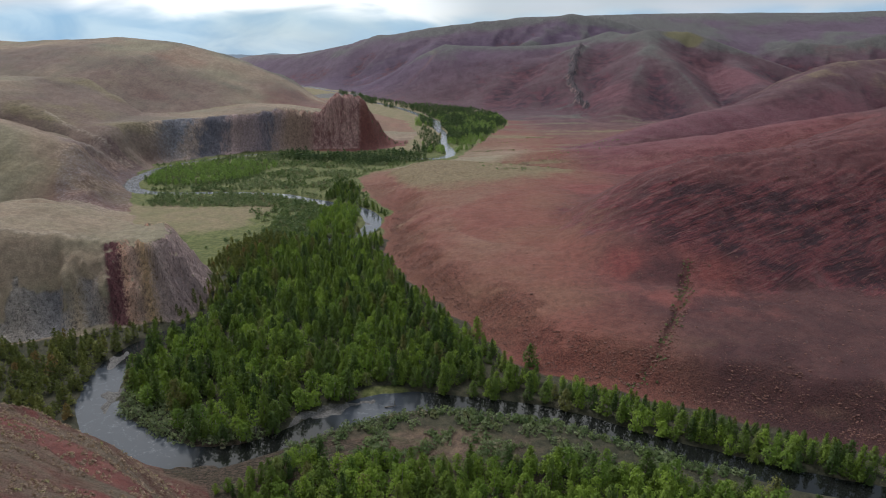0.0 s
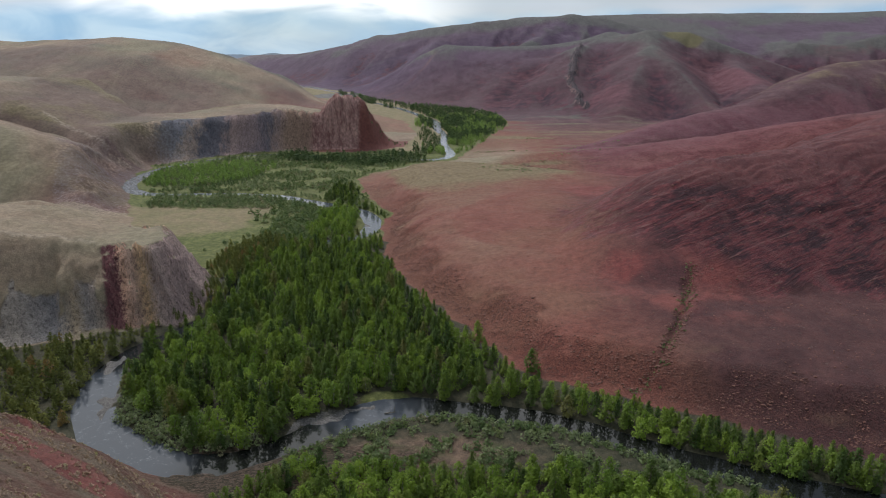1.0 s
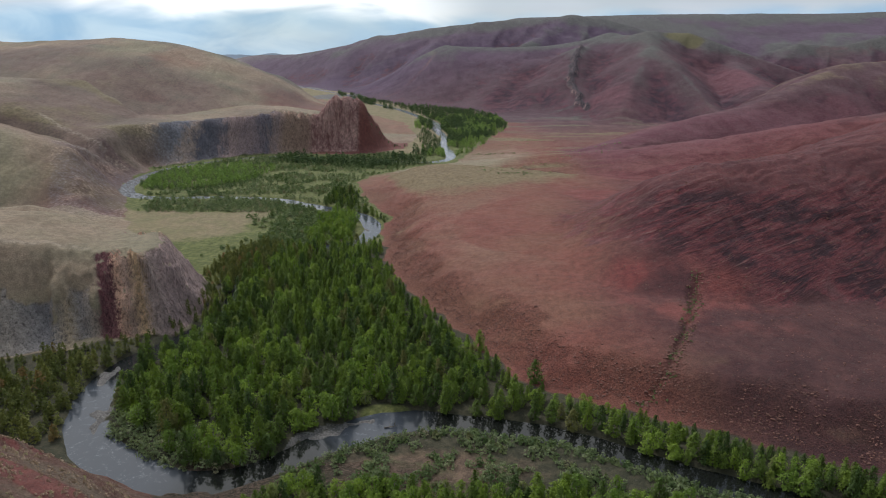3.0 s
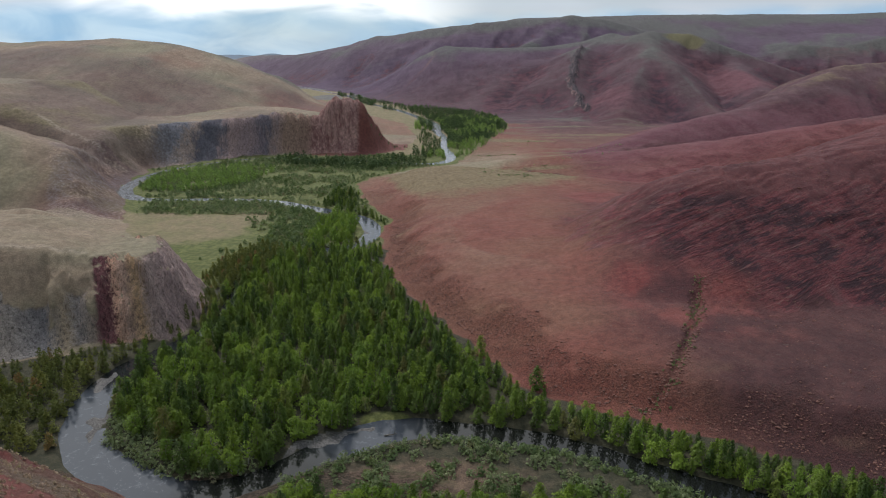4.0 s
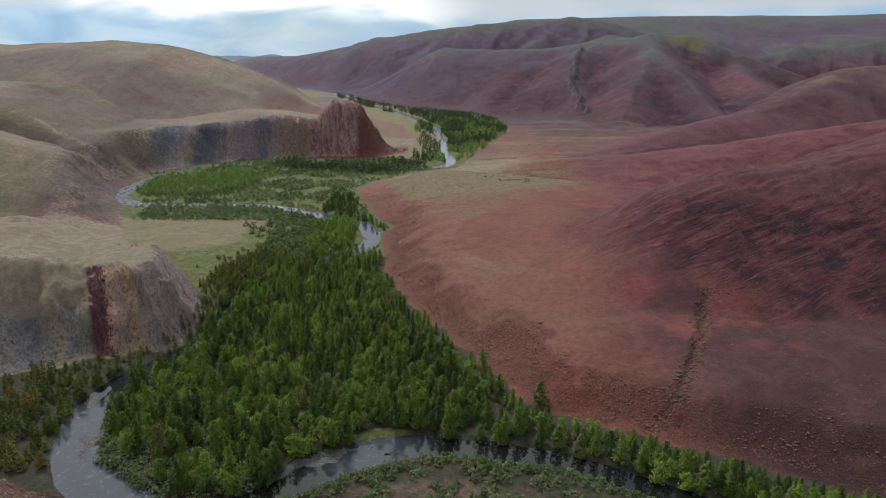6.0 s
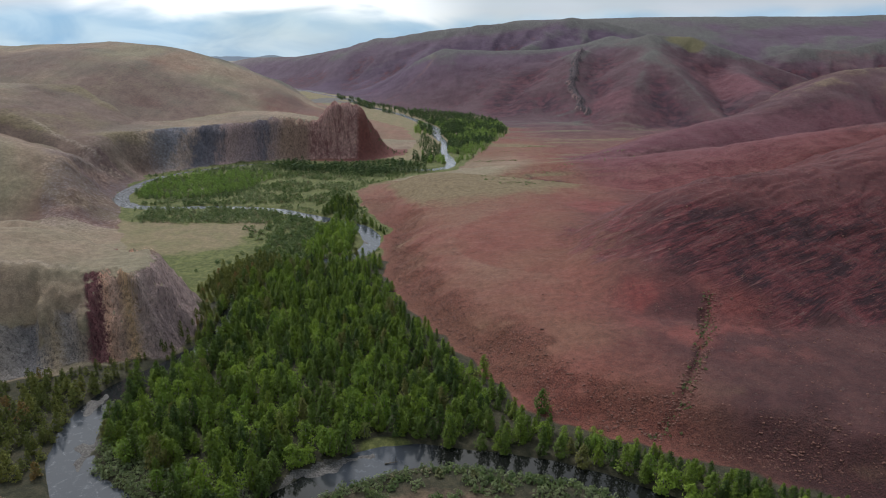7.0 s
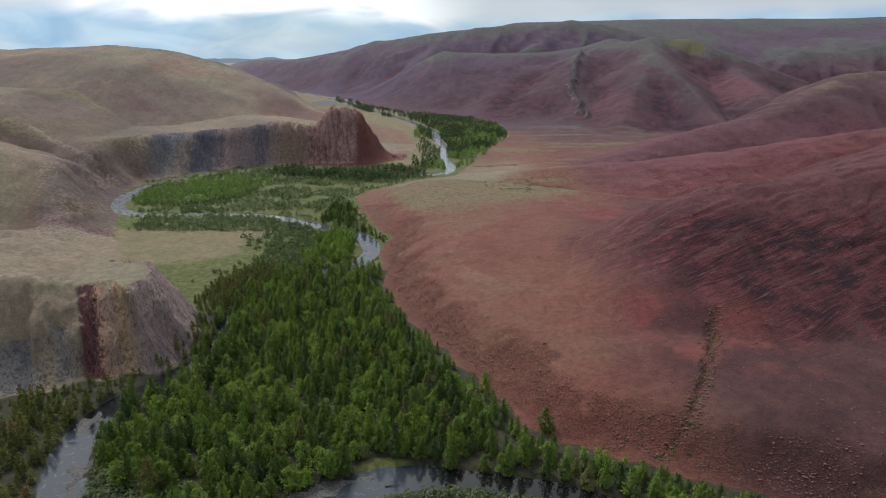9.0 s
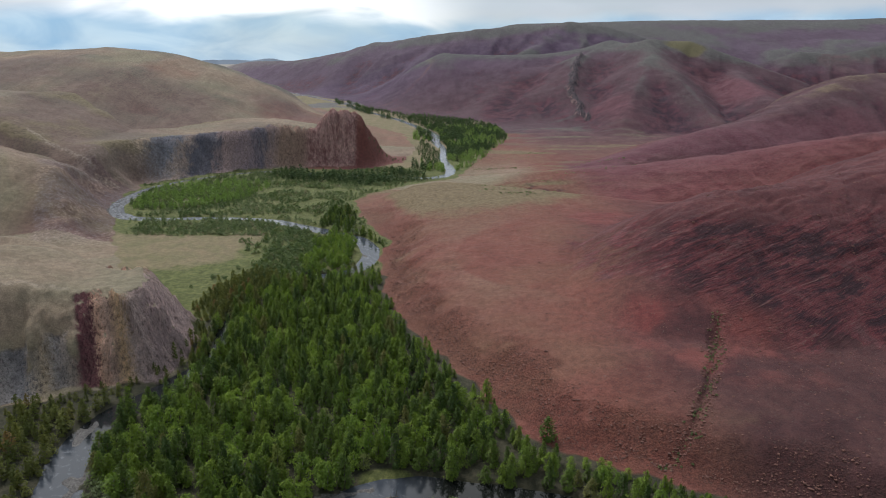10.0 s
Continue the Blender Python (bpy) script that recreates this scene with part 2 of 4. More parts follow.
    relief = n.math("ADD", relief, n.math("MULTIPLY", n.math("MULTIPLY", n.math("SUBTRACT", tussocks, 0.5), attribute("tussock")), 2.6))
    lumps = n.noise(place, 1.3, 4, 0.75)
    colour = n.mix(attribute("rubble"), colour, n.mix(1.0, colour, n.mix(n.span(lumps, 0.38, 0.62), (0.70, 0.64, 0.63), (1.14, 1.07, 1.03)), "MULTIPLY"))
    relief = n.math("ADD", relief, n.math("MULTIPLY", n.math("MULTIPLY", n.math("SUBTRACT", lumps, 0.5), attribute("rubble")), 1.1))
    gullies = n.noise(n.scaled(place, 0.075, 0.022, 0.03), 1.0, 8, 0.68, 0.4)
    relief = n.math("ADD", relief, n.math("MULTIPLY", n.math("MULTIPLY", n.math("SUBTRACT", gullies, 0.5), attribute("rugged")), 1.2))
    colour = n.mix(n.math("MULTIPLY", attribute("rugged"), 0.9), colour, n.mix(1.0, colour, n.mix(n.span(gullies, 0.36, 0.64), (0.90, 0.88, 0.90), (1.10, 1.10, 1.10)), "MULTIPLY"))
    relief = n.math("ADD", relief, n.math("MULTIPLY", n.math("MULTIPLY", n.math("SUBTRACT", n.math("ADD", ribs, n.math("MULTIPLY", wide_ribs, 2.2)), 1.6), cliff), 5.0))
    relief = n.math("ADD", relief, n.math("MULTIPLY", n.math("MULTIPLY", n.math("SUBTRACT", beds, 0.5), attribute("wine")), 6.0))
    finish(n, colour, 0.95, relief, 0.9, 1.0)
    return mat


def water_material():
    mat, n = material("river_water")
    place = n.add("ShaderNodeTexCoord").outputs["Object"]
    wave = n.noise(place, 1.1, 4, 0.6, 0.5)
    broad = n.noise(place, 0.45, 8, 0.78, 0.6)
    shallow = n.tree.nodes.new("ShaderNodeAttribute")
    shallow.attribute_name = "shallow"
    riffle = n.math("MULTIPLY", n.span(broad, 0.36, 0.74), shallow.outputs["Fac"])
    colour = n.mix(shallow.outputs["Fac"], (0.010, 0.011, 0.010), (0.062, 0.072, 0.090))
    colour = n.mix(n.span(riffle, 0.30, 0.8), colour, (0.17, 0.185, 0.205))
    colour = n.mix(n.span(shallow.outputs["Fac"], 0.8, 1.0), colour, n.mix(n.span(broad, 0.4, 0.6), (0.12, 0.13, 0.145), (0.27, 0.285, 0.30)))
    height = n.math("MULTIPLY", wave, n.math("ADD", 0.05, n.math("MULTIPLY", riffle, 0.4)))
    finish(n, colour, n.span(riffle, 0, 1, 0.05, 0.32), height, 0.4, 0.12, IOR=1.42)
    return mat


def leaf_material(name, dark, light, dry):
    mat, n = material(name)
    tone = n.tree.nodes.new("ShaderNodeAttribute")
    tone.attribute_name = "tone"
    info = n.add("ShaderNodeObjectInfo")
    isle = n.add("ShaderNodeNewGeometry")
    pick = n.math("FRACT", n.math("ADD", tone.outputs["Fac"], info.outputs["Random"]))
    colour = n.mix(pick, dark, light)
    colour = n.mix(n.span(pick, 0.93, 0.97), colour, dry)
    colour = n.mix(1.0, colour, n.mix(isle.outputs["Random Per Island"], (0.82, 0.84, 0.82), (1.2, 1.18, 1.12)), "MULTIPLY")
    flat = n.add("ShaderNodeBsdfPrincipled", Base_Color=colour, Roughness=0.75)
    thin = n.add("ShaderNodeBsdfTranslucent", Color=n.mix(1.0, colour, (1.15, 1.2, 0.7), "MULTIPLY"))
    both = n.add("ShaderNodeMixShader", Fac=0.26, i1=flat.outputs[0], i2=thin.outputs[0])
    n.add("ShaderNodeOutputMaterial", Surface=both.outputs[0])
    return mat


def plain_material(name, a, b, scale, rough=0.9):
    mat, n = material(name)
    place = n.add("ShaderNodeTexCoord").outputs["Object"]
    mask = n.noise(place, scale, 6, 0.65)
    info = n.add("ShaderNodeNewGeometry").outputs["Random Per Island"]
    colour = n.mix(n.span(mask, 0.3, 0.7), a, b)
    colour = n.mix(1.0, colour, n.mix(info, (0.75, 0.75, 0.75), (1.2, 1.2, 1.2)), "MULTIPLY")
    finish(n, colour, rough, mask, 0.5, 0.1)
    return mat


GROUND = ground_material()
WATER = water_material()
LARCH = leaf_material("larch_needles", (0.038, 0.076, 0.010), (0.162, 0.234, 0.021), (0.15, 0.15, 0.04))
POPLAR = leaf_material("poplar_leaves", (0.105, 0.180, 0.018), (0.225, 0.320, 0.036), (0.16, 0.19, 0.05))
WILLOW = leaf_material("willow_leaves", (0.14, 0.185, 0.085), (0.23, 0.275, 0.14), (0.26, 0.24, 0.15))
SHRUB = leaf_material("shrub_leaves", (0.085, 0.135, 0.045), (0.175, 0.225, 0.090), (0.16, 0.16, 0.07))
GROVE = leaf_material("grove_leaves", (0.17, 0.27, 0.060), (0.28, 0.39, 0.11), (0.18, 0.21, 0.08))
FAR_LARCH = leaf_material("far_larch_needles", (0.045, 0.085, 0.030), (0.090, 0.14, 0.045), (0.08, 0.10, 0.04))
DRY_LARCH = leaf_material("dry_larch_needles", (0.085, 0.106, 0.018), (0.17, 0.18, 0.036), (0.22, 0.14, 0.05))
TUFT = leaf_material("dry_tufts", (0.25, 0.165, 0.125), (0.42, 0.31, 0.24), (0.32, 0.29, 0.15))
BARK = plain_material("bark", (0.09, 0.075, 0.06), (0.18, 0.16, 0.13), 3.0)
PALE_BARK = plain_material("pale_bark", (0.22, 0.21, 0.19), (0.36, 0.34, 0.31), 3.0)
RED_STONE = plain_material("red_stone", (0.125, 0.056, 0.044), (0.22, 0.11, 0.084), 1.2)
# ---- the lie of the land: metres, the river runs at about z = 0 ----
def hash2(ix, iy, seed):
    h = (ix.astype(np.int64) * 374761393 + iy.astype(np.int64) * 668265263 + seed * 974711) & 0xFFFFFFFF
    h = ((h ^ (h >> 13)) * 1274126177) & 0xFFFFFFFF
    h = (h ^ (h >> 16)) & 0xFFFFFFFF
    return h / 4294967295.0


def perlin(x, y, seed=0):
    """Gradient noise, about -1 to 1."""
    ix, iy = np.floor(x), np.floor(y)
    fx, fy = x - ix, y - iy
    u, v = fx * fx * fx * (fx * (fx * 6 - 15) + 10), fy * fy * fy * (fy * (fy * 6 - 15) + 10)

    def corner(a, b):
        ang = hash2(ix + a, iy + b, seed) * 6.2831853
        return np.cos(ang) * (fx - a) + np.sin(ang) * (fy - b)

    low = corner(0, 0) * (1 - u) + corner(1, 0) * u
    high = corner(0, 1) * (1 - u) + corner(1, 1) * u
    return (low * (1 - v) + high * v) * 1.5


def fbm(x, y, seed=0, octaves=4, gain=0.5):
    total, amp = 0.0, 1.0
    for k in range(octaves):
        total = total + amp * perlin(x * 2**k + 17.3 * k, y * 2**k - 9.1 * k, seed + k)
        amp *= gain
    return total


def ridged(x, y, seed=0, octaves=4):
    total, amp = 0.0, 1.0
    for k in range(octaves):
        total = total + amp * (1 - 2 * np.abs(perlin(x * 2**k + 5.7 * k, y * 2**k + 3.3 * k, seed + k)))
        amp *= 0.5
    return total


def smooth(u):
    u = np.clip(u, 0, 1)
    return u * u * (3 - 2 * u)


def along(x, y, line, blend=False):
    """The distance to a line of points (x, y, values ...), and the values at the nearest place on it. blend: values run smoothly across bends."""
    line = np.asarray(line, float)
    best = np.full(x.shape, 1e18)
    vals = [np.zeros(x.shape) for _ in range(line.shape[1] - 2)]
    total = np.zeros(x.shape)
    for a, b in zip(line[:-1], line[1:]):
        dx, dy = b[0] - a[0], b[1] - a[1]
        s = np.clip(((x - a[0]) * dx + (y - a[1]) * dy) / (dx * dx + dy * dy), 0, 1)
        d = (x - a[0] - s * dx) ** 2 + (y - a[1] - s * dy) ** 2
        near = d < best
        if blend:
            share = (d / 1e4 + 1e-5) ** -5
            total += share
        best = np.where(near, d, best)
        for k in range(len(vals)):
            here = a[2 + k] + s * (b[2 + k] - a[2 + k])
            vals[k] = vals[k] + share * here if blend else np.where(near, here, vals[k])
    if blend:
        vals = [v / total for v in vals]
    return np.sqrt(best), vals, None


def inside(x, y, loop):
    odd = np.zeros(x.shape, bool)
    for (ax, ay), (bx, by) in zip(loop, loop[1:] + loop[:1]):
        if ay != by:
            odd ^= ((ay > y) != (by > y)) & (x < (bx - ax) * (y - ay) / (by - ay) + ax)
    return odd


# edges of the flood plain: x, y, width of the rise to the slope above
EDGE_LEFT_NEAR = [
    (500, -60, 60), (250, 40, 60), (130, 72, 50), (20, 84, 40), (-28, 100, 26), (-54, 130, 26), (-84, 147, 26), (-125, 150, 25),
    (-190, 160, 30), (-184, 200, 34), (-143, 209, 34), (-119, 219, 22), (-98, 226, 13), (-93, 248, 10), (-101, 278, 14), (-130, 308, 32),
    (-168, 350, 40), (-196, 400, 30), (-214, 442, 30), (-243, 500, 30), (-246, 560, 32), (-210, 608, 20),
]
EDGE_LEFT_FAR = [
    (-165, 636, 13), (-122, 634, 16), (-92, 630, 24), (-58, 642, 34), (-36, 680, 34), (-28, 770, 110), (-52, 900, 120), (-110, 1010, 120),
    (-190, 1200, 120), (-330, 1500, 150), (-700, 2000, 200), (-1500, 2700, 300), (-2600, 3500, 300), (-4000, 4900, 300),
]
EDGE_LEFT = EDGE_LEFT_NEAR + EDGE_LEFT_FAR
EDGE_RIGHT = [
    (-1500, 4900, 300), (-1150, 3200, 300), (-1000, 2600, 90), (-620, 2080, 90), (-200, 1450, 90), (-125, 1260, 80), (-60, 1150, 70), (20, 1080, 60),
    (70, 1040, 60), (84, 930, 60), (84, 860, 70), (50, 740, 70), (28, 655, 60), (10, 590, 30), (-25, 565, 30), (-58, 525, 44),
    (-66, 498, 40), (-50, 440, 30), (-33, 392, 18), (-33, 336, 18), (-22, 288, 17), (-3, 243, 16), (13, 213, 16), (26, 187, 16),
    (52, 172, 16), (95, 151, 16), (119, 136, 20), (200, 108, 30), (500, 20, 60),
]
PLAIN = [p[:2] for p in EDGE_LEFT + EDGE_RIGHT]

# hills: a crest of x, y, height and the half width of the hill there
HILLS = {}
HILLS["west_dome"] = [(-1500, 1150, 148, 760), (-620, 1010, 101, 540), (-470, 1010, 108, 510), (-390, 1010, 101, 460), (-330, 1010, 85, 400), (-250, 1010, 56, 340), (-180, 1000, 27, 240)]
HILLS["west_terrace"] = [(-620, 640, 66, 260), (-400, 640, 66, 130), (-290, 600, 33, 100), (-230, 650, 33, 95), (-190, 690, 36, 100), (-140, 690, 34, 80), (-112, 690, 28, 60)]
HILLS["west_spur"] = [(-560, 520, 85, 170), (-400, 478, 52, 128), (-330, 470, 52, 115), (-262, 455, 33, 102), (-225, 420, 14, 50)]
HILLS["cliff_spur"] = [(-420, 285, 40, 120), (-260, 300, 19, 75), (-190, 300, 29, 64), (-152, 290, 25, 58), (-136, 268, 24, 44)]
HILLS["cliff_brow"] = [(-260, 250, 30, 60), (-170, 246, 33, 66), (-132, 250, 26, 50), (-113, 253, 27, 48)]
HILLS["near_slope"] = [(-330, 60, 90, 160), (-150, 70, 57, 115), (-90, 60, 49, 108), (-20, 10, 52, 100), (60, -60, 50, 120)]
HILLS["red_rock"] = [(-155, 657, 26, 20), (-141, 657, 27, 20), (-127, 658, 29, 20), (-117, 659, 38, 21), (-107, 660, 52, 24), (-99, 660, 51, 26), (-90, 661, 53, 34), (-80, 664, 48, 40), (-66, 668, 32, 42), (-51, 672, 14, 40), (-40, 676, 3, 30)]
HILLS["east_slope"] = [(60, 330, 14, 90), (90, 318, 34, 120), (112, 306, 47, 130), (170, 310, 52, 125), (260, 340, 68, 180), (420, 330, 95, 240), (700, 250, 130, 350)]
HILLS["east_ridge"] = [(153, 600, 15, 60), (225, 640, 30, 95), (307, 660, 45, 120), (377, 700, 64, 140), (433, 740, 80, 160), (506, 780, 83, 190), (800, 860, 110, 240), (1100, 960, 150, 350)]
HILLS["east_peak"] = [(332, 1370, 114, 230), (349, 1310, 115, 230), (377, 1260, 119, 230), (452, 1270, 121, 220), (478, 1240, 109, 190), (518, 1220, 92, 160), (552, 1180, 75, 130), (593, 1130, 55, 90)]
HILLS["peak_front"] = [(377, 1260, 116, 230), (342, 1130, 90, 180), (349, 1050, 73, 140), (352, 980, 52, 100), (353, 900, 26, 60), (353, 850, 16, 35)]
HILLS["front_left"] = [(342, 1130, 86, 180), (287, 1010, 54, 110), (232, 880, 10, 50)]
HILLS["ridge_back"] = [(332, 1370, 110, 240), (255, 1270, 92, 190), (212, 1130, 53, 120), (212, 960, 9, 55)]
HILLS["ridge_west"] = [(255, 1270, 89, 190), (199, 1190, 57, 130), (144, 1100, 26, 80), (96, 990, 4, 40)]
HILLS["mid_range"] = [(-175, 1560, 10, 150), (-119, 1520, 47, 200), (-60, 1490, 80, 260), (7, 1470, 98, 300), (79, 1450, 91, 300), (136, 1430, 94, 300), (203, 1400, 96, 290), (290, 1380, 106, 260), (332, 1370, 112, 240)]
HILLS["mid_spur"] = [(79, 1450, 88, 250), (106, 1330, 61, 160), (109, 1230, 39, 110), (81, 1120, 17, 70)]
HILLS["mid_spur_west"] = [(-60, 1490, 77, 200), (-79, 1380, 54, 120), (-101, 1290, 26, 80), (-140, 1240, 11, 50)]
HILLS["ridge_east"] = [(515, 1240, 82, 160), (470, 1080, 62, 130), (440, 930, 44, 100)]
HILLS["low_ridge"] = [(60, 560, 9, 50), (150, 550, 17, 90), (217, 535, 28, 120), (280, 520, 41, 150), (345, 500, 56, 180), (600, 480, 90, 260)]
HILLS["far_range"] = [(-802, 2700, 40, 300), (-695, 2560, 60, 320), (-483, 2400, 66, 320), (-378, 2250, 82, 320), (-274, 2100, 98, 320), (-175, 1960, 119, 330), (-99, 1900, 129, 330), (-29, 1850, 140, 330), (24, 1830, 141, 330), (97, 1800, 154, 330), (211, 1780, 162, 340), (321, 1750, 164, 340), (390, 1740, 163, 330), (462, 1740, 146, 280)]
HILLS["far_spur"] = [(24, 1830, 138, 260), (-10, 1700, 104, 180), (-60, 1600, 70, 130), (-120, 1540, 40, 100)]
HILLS["far_spur_west"] = [(-175, 1960, 116, 260), (-250, 1800, 80, 180), (-300, 1680, 48, 130), (-330, 1600, 24, 100)]
HILLS["plateau"] = [(300, 2500, 190, 700), (700, 2400, 198, 808), (1300, 2300, 198, 945), (2500, 2200, 229, 1400)]
HILLS["east_back"] = [(619, 1350, 79, 140), (678, 1320, 103, 170), (743, 1300, 98, 190), (834, 1300, 116, 220), (1300, 1350, 150, 400)]
HILLS["far_spur_east"] = [(321, 1750, 160, 260), (250, 1640, 122, 170), (190, 1560, 104, 130)]

# the river: x, y, width
RIVER_NEAR = [
    (300, 74, 9), (160, 109, 8), (100, 128, 7), (72, 140, 6.5), (58, 147, 6.5), (36, 160, 6.5), (18, 166, 6.5), (-2, 170, 7.5),
    (-16, 169, 10), (-29, 162, 9), (-42, 151, 6), (-56, 143, 7), (-72, 145, 9), (-93, 158, 10), (-104, 178, 9), (-106, 200, 8),
    (-96, 218, 9), (-87, 245, 3.2), (-90, 272, 2.4), (-92, 300, 2.4), (-72, 328, 3), (-46, 346, 6.5), (-41, 371, 8.5), (-49, 398, 8),
    (-66, 413, 8), (-102, 438, 8),
]
RIVER_FAR = [
    (-102, 438, 8), (-119, 447, 6), (-155, 452, 5), (-194, 449, 7), (-222, 462, 9), (-237, 500, 9), (-234, 556, 5), (-203, 598, 4),
    (-160, 624, 5), (-100, 612, 4), (-45, 600, 5), (-12, 592, 8), (6, 612, 7), (6, 650, 7), (0, 700, 6), (2, 756, 6), (-8, 830, 9),
    (-11, 900, 9), (-60, 1060, 9), (-90, 1130, 9), (-150, 1260, 9), (-240, 1480, 9), (-600, 2060, 10), (-1200, 2700, 12),
]

# gravel bars: x, y, half length, half width, turn
BARS = [(-30, 165.5, 17, 3.2, 0.55), (-97.5, 170, 14, 3.0, 1.9), (-108, 196, 10, 3.0, 1.6), (-62, 138, 9, 2.0, 0.15), (-45, 372, 9, 2.5, 1.5)]


def spline(line, step=4.0):
    """Points of a smooth curve through the line's points."""
    p = np.asarray(line, float)
    out = []
    for i in range(len(p) - 1):
        a, b, c, d = p[max(i - 1, 0)], p[i], p[i + 1], p[min(i + 2, len(p) - 1)]
        n = max(int(np.hypot(*(c - b)[:2]) / step), 2)
        for s in np.arange(n) / n:
            out.append(0.5 * (2 * b + (c - a) * s + (2 * a - 5 * b + 4 * c - d) * s**2 + (3 * b - a - 3 * c + d) * s**3))
    return np.array(out + [p[-1]])


RIVER = spline(RIVER_NEAR, 5.0).tolist() + spline(RIVER_FAR, 12.0)[1:].tolist()
GULLY = [(93, 236, 0.3), (90, 229, 1.3), (84, 214, 1.3), (73, 194, 1.1), (66, 183, 0.9), (57, 177, 0.5)]

# a rib of dark rock that runs down the flank of the peak
SPINE = [(250, 1268), (228, 1190), (206, 1106), (204, 1030), (206, 965)]

# how deep the gullies of a hill are cut
CARVED = {"east_slope": 0.012, "near_slope": 0.04, "cliff_spur": 0.02, "cliff_brow": 0.015, "west_dome": 0.008, "west_terrace": 0.02, "west_spur": 0.07,
          "red_rock": 0.06, "east_ridge": 0.06, "east_peak": 0.035, "peak_front": 0.02, "front_left": 0.02, "ridge_back": 0.03, "ridge_west": 0.03, "ridge_east": 0.05,
          "low_ridge": 0.05, "far_range": 0.07, "far_spur": 0.05, "far_spur_west": 0.06, "far_spur_east": 0.05, "mid_range": 0.05, "mid_spur": 0.05, "mid_spur_west": 0.05, "plateau": 0.06, "east_back": 0.06}


# hills with straight flanks
KEEN = {"east_peak", "peak_front", "front_left", "ridge_back", "ridge_west", "ridge_east", "far_range", "far_spur", "far_spur_east", "far_spur_west", "mid_range", "mid_spur", "mid_spur_west", "east_back"}
# hills with a broad top and steep sides
BROAD = {"cliff_brow", "west_terrace"}


def land(x, y, rough=True):
    """Height of the ground, and what the ground is there: distance out from the flood plain, left side or right, the rise, the river's distance."""
    wx = x + (2.2 * fbm(x / 23, y / 23, 3, 3) if rough else 0)
    wy = y + (2.2 * fbm(x / 23, y / 23, 8, 3) if rough else 0)
    dl, (wl,), _ = along(wx, wy, EDGE_LEFT)
    dr, (wr,), _ = along(wx, wy, EDGE_RIGHT)
    west = dl < dr
    d, w = np.where(west, dl, dr), np.where(west, wl, wr)
    d = np.where(inside(wx, wy, PLAIN), -d, d)
    out = np.maximum(d, 0)
    total = 0.0
    hills = list(HILLS)
    for n, crest in enumerate(HILLS.values()):
        run = np.append(0, np.cumsum(np.hypot(*np.diff(np.array(crest)[:, :2], axis=0).T)))
        dist, (top, wide, far), _ = along(x, y, [(*p, q) for p, q in zip(crest, run)], True)
        u = dist / wide
        usual = float(np.median([p[3] for p in crest]))
        if rough:
            u = u * (1 + (0.04 if hills[n] == "east_slope" else 0.07 if hills[n] in KEEN else 0.15) * fbm(x / usual * 1.7, y / usual * 1.7, 40 + n, 3))
        keen = 0.85 if hills[n] in KEEN else 0.55
        body = top * ((1 - keen) * (1 - smooth(u)) + keen * np.clip(1.04 - np.sqrt(u * u + 0.0016), 0, 1))
        if hills[n] in BROAD:
            body = top * (1 - smooth((u - 0.42) / 0.58))
        if rough:
            gap = usual * (0.26 if hills[n] in KEEN else 0.42)
            spurs = ridged(far / gap + 0.5 * perlin(x / gap, y / gap, 140 + n), dist / (gap * 4.0), 120 + n, 4)
            body = np.maximum(body + top * CARVED.get(hills[n], 0.13) * 4 * np.clip(u, 0, 1) * np.clip(1 - u, 0, 1) * (spurs - 0.5), 0)
        total = total + (body / 100) ** 13
    hill = 100 * total ** (1 / 13)
    east = 8.0 * (1 - np.exp(-out / 13)) + 9.0 * (1 - np.exp(-out / 55))
    east = east * (1 - 0.82 * smooth((y - 500 + 0.58 * np.clip(x, 0, 135)) / 40))
    west_foot = 5.0 * (1 - np.exp(-out / 60))
    cut = smooth(out / w)
    steep = np.clip((34 - w) / 14, 0, 1) * west * (y > 175)
    if rough:
        cut = smooth(out / (w * (1 + steep * (0.15 + 0.30 * ridged(x / 12, y / 12, 21, 4) + 0.14 * ridged(x / 3.6, y / 3.6, 22, 2)).clip(-0.3, 0.6)))) ** np.where((y < 330) & (steep > 0.3), 0.7, 1.0)
    z = np.where(west, np.maximum(hill, west_foot) * cut, (np.maximum(hill - east, 0) ** 1.0) * smooth(out / (w * 2.2)) + east * smooth(out / (1.25 * w)))
    if rough:
        amp = np.clip(out / 60, 0, 1) * np.clip(hill / 40, 0.1, 1.6)
        soft = np.where(west, 0.45, np.where(y < 480, 0.18, 0.45)) * np.clip(1.35 - y / 1100, 0.22, 1)
        z = z + soft * amp * (5.0 * fbm(x / 130, y / 130, 60, 4) + 2.4 * ridged(x / 75, y / 75, 70, 4) - 1.0)
        crag, _, _ = along(x, y, [p[:2] for p in HILLS["red_rock"]])
        z = z + smooth((30 - crag) / 22) * smooth((z - 12) / 20) * (3.2 * ridged((x + 0.4 * y) / 9, (y - 0.3 * x) / 24, 27, 3) - 1.2)
        face = np.where(west | (y > 430), 0.0, smooth((hill - east - 6) / 14) * smooth((out - 40) / 40))
        lie = 2.2 * (0.36 * (y - x) + 0.86 * z)
        z = z + face * (0.85 * ridged((0.92 * x + 0.39 * y) / 34 + 0.5 * perlin(x / 23, y / 23, 13), lie / 7.0 + 0.9 * perlin(x / 31, y / 31, 14), 15, 4) + 1.3 * fbm(x / 26, y / 26, 16, 3) - 0.3)
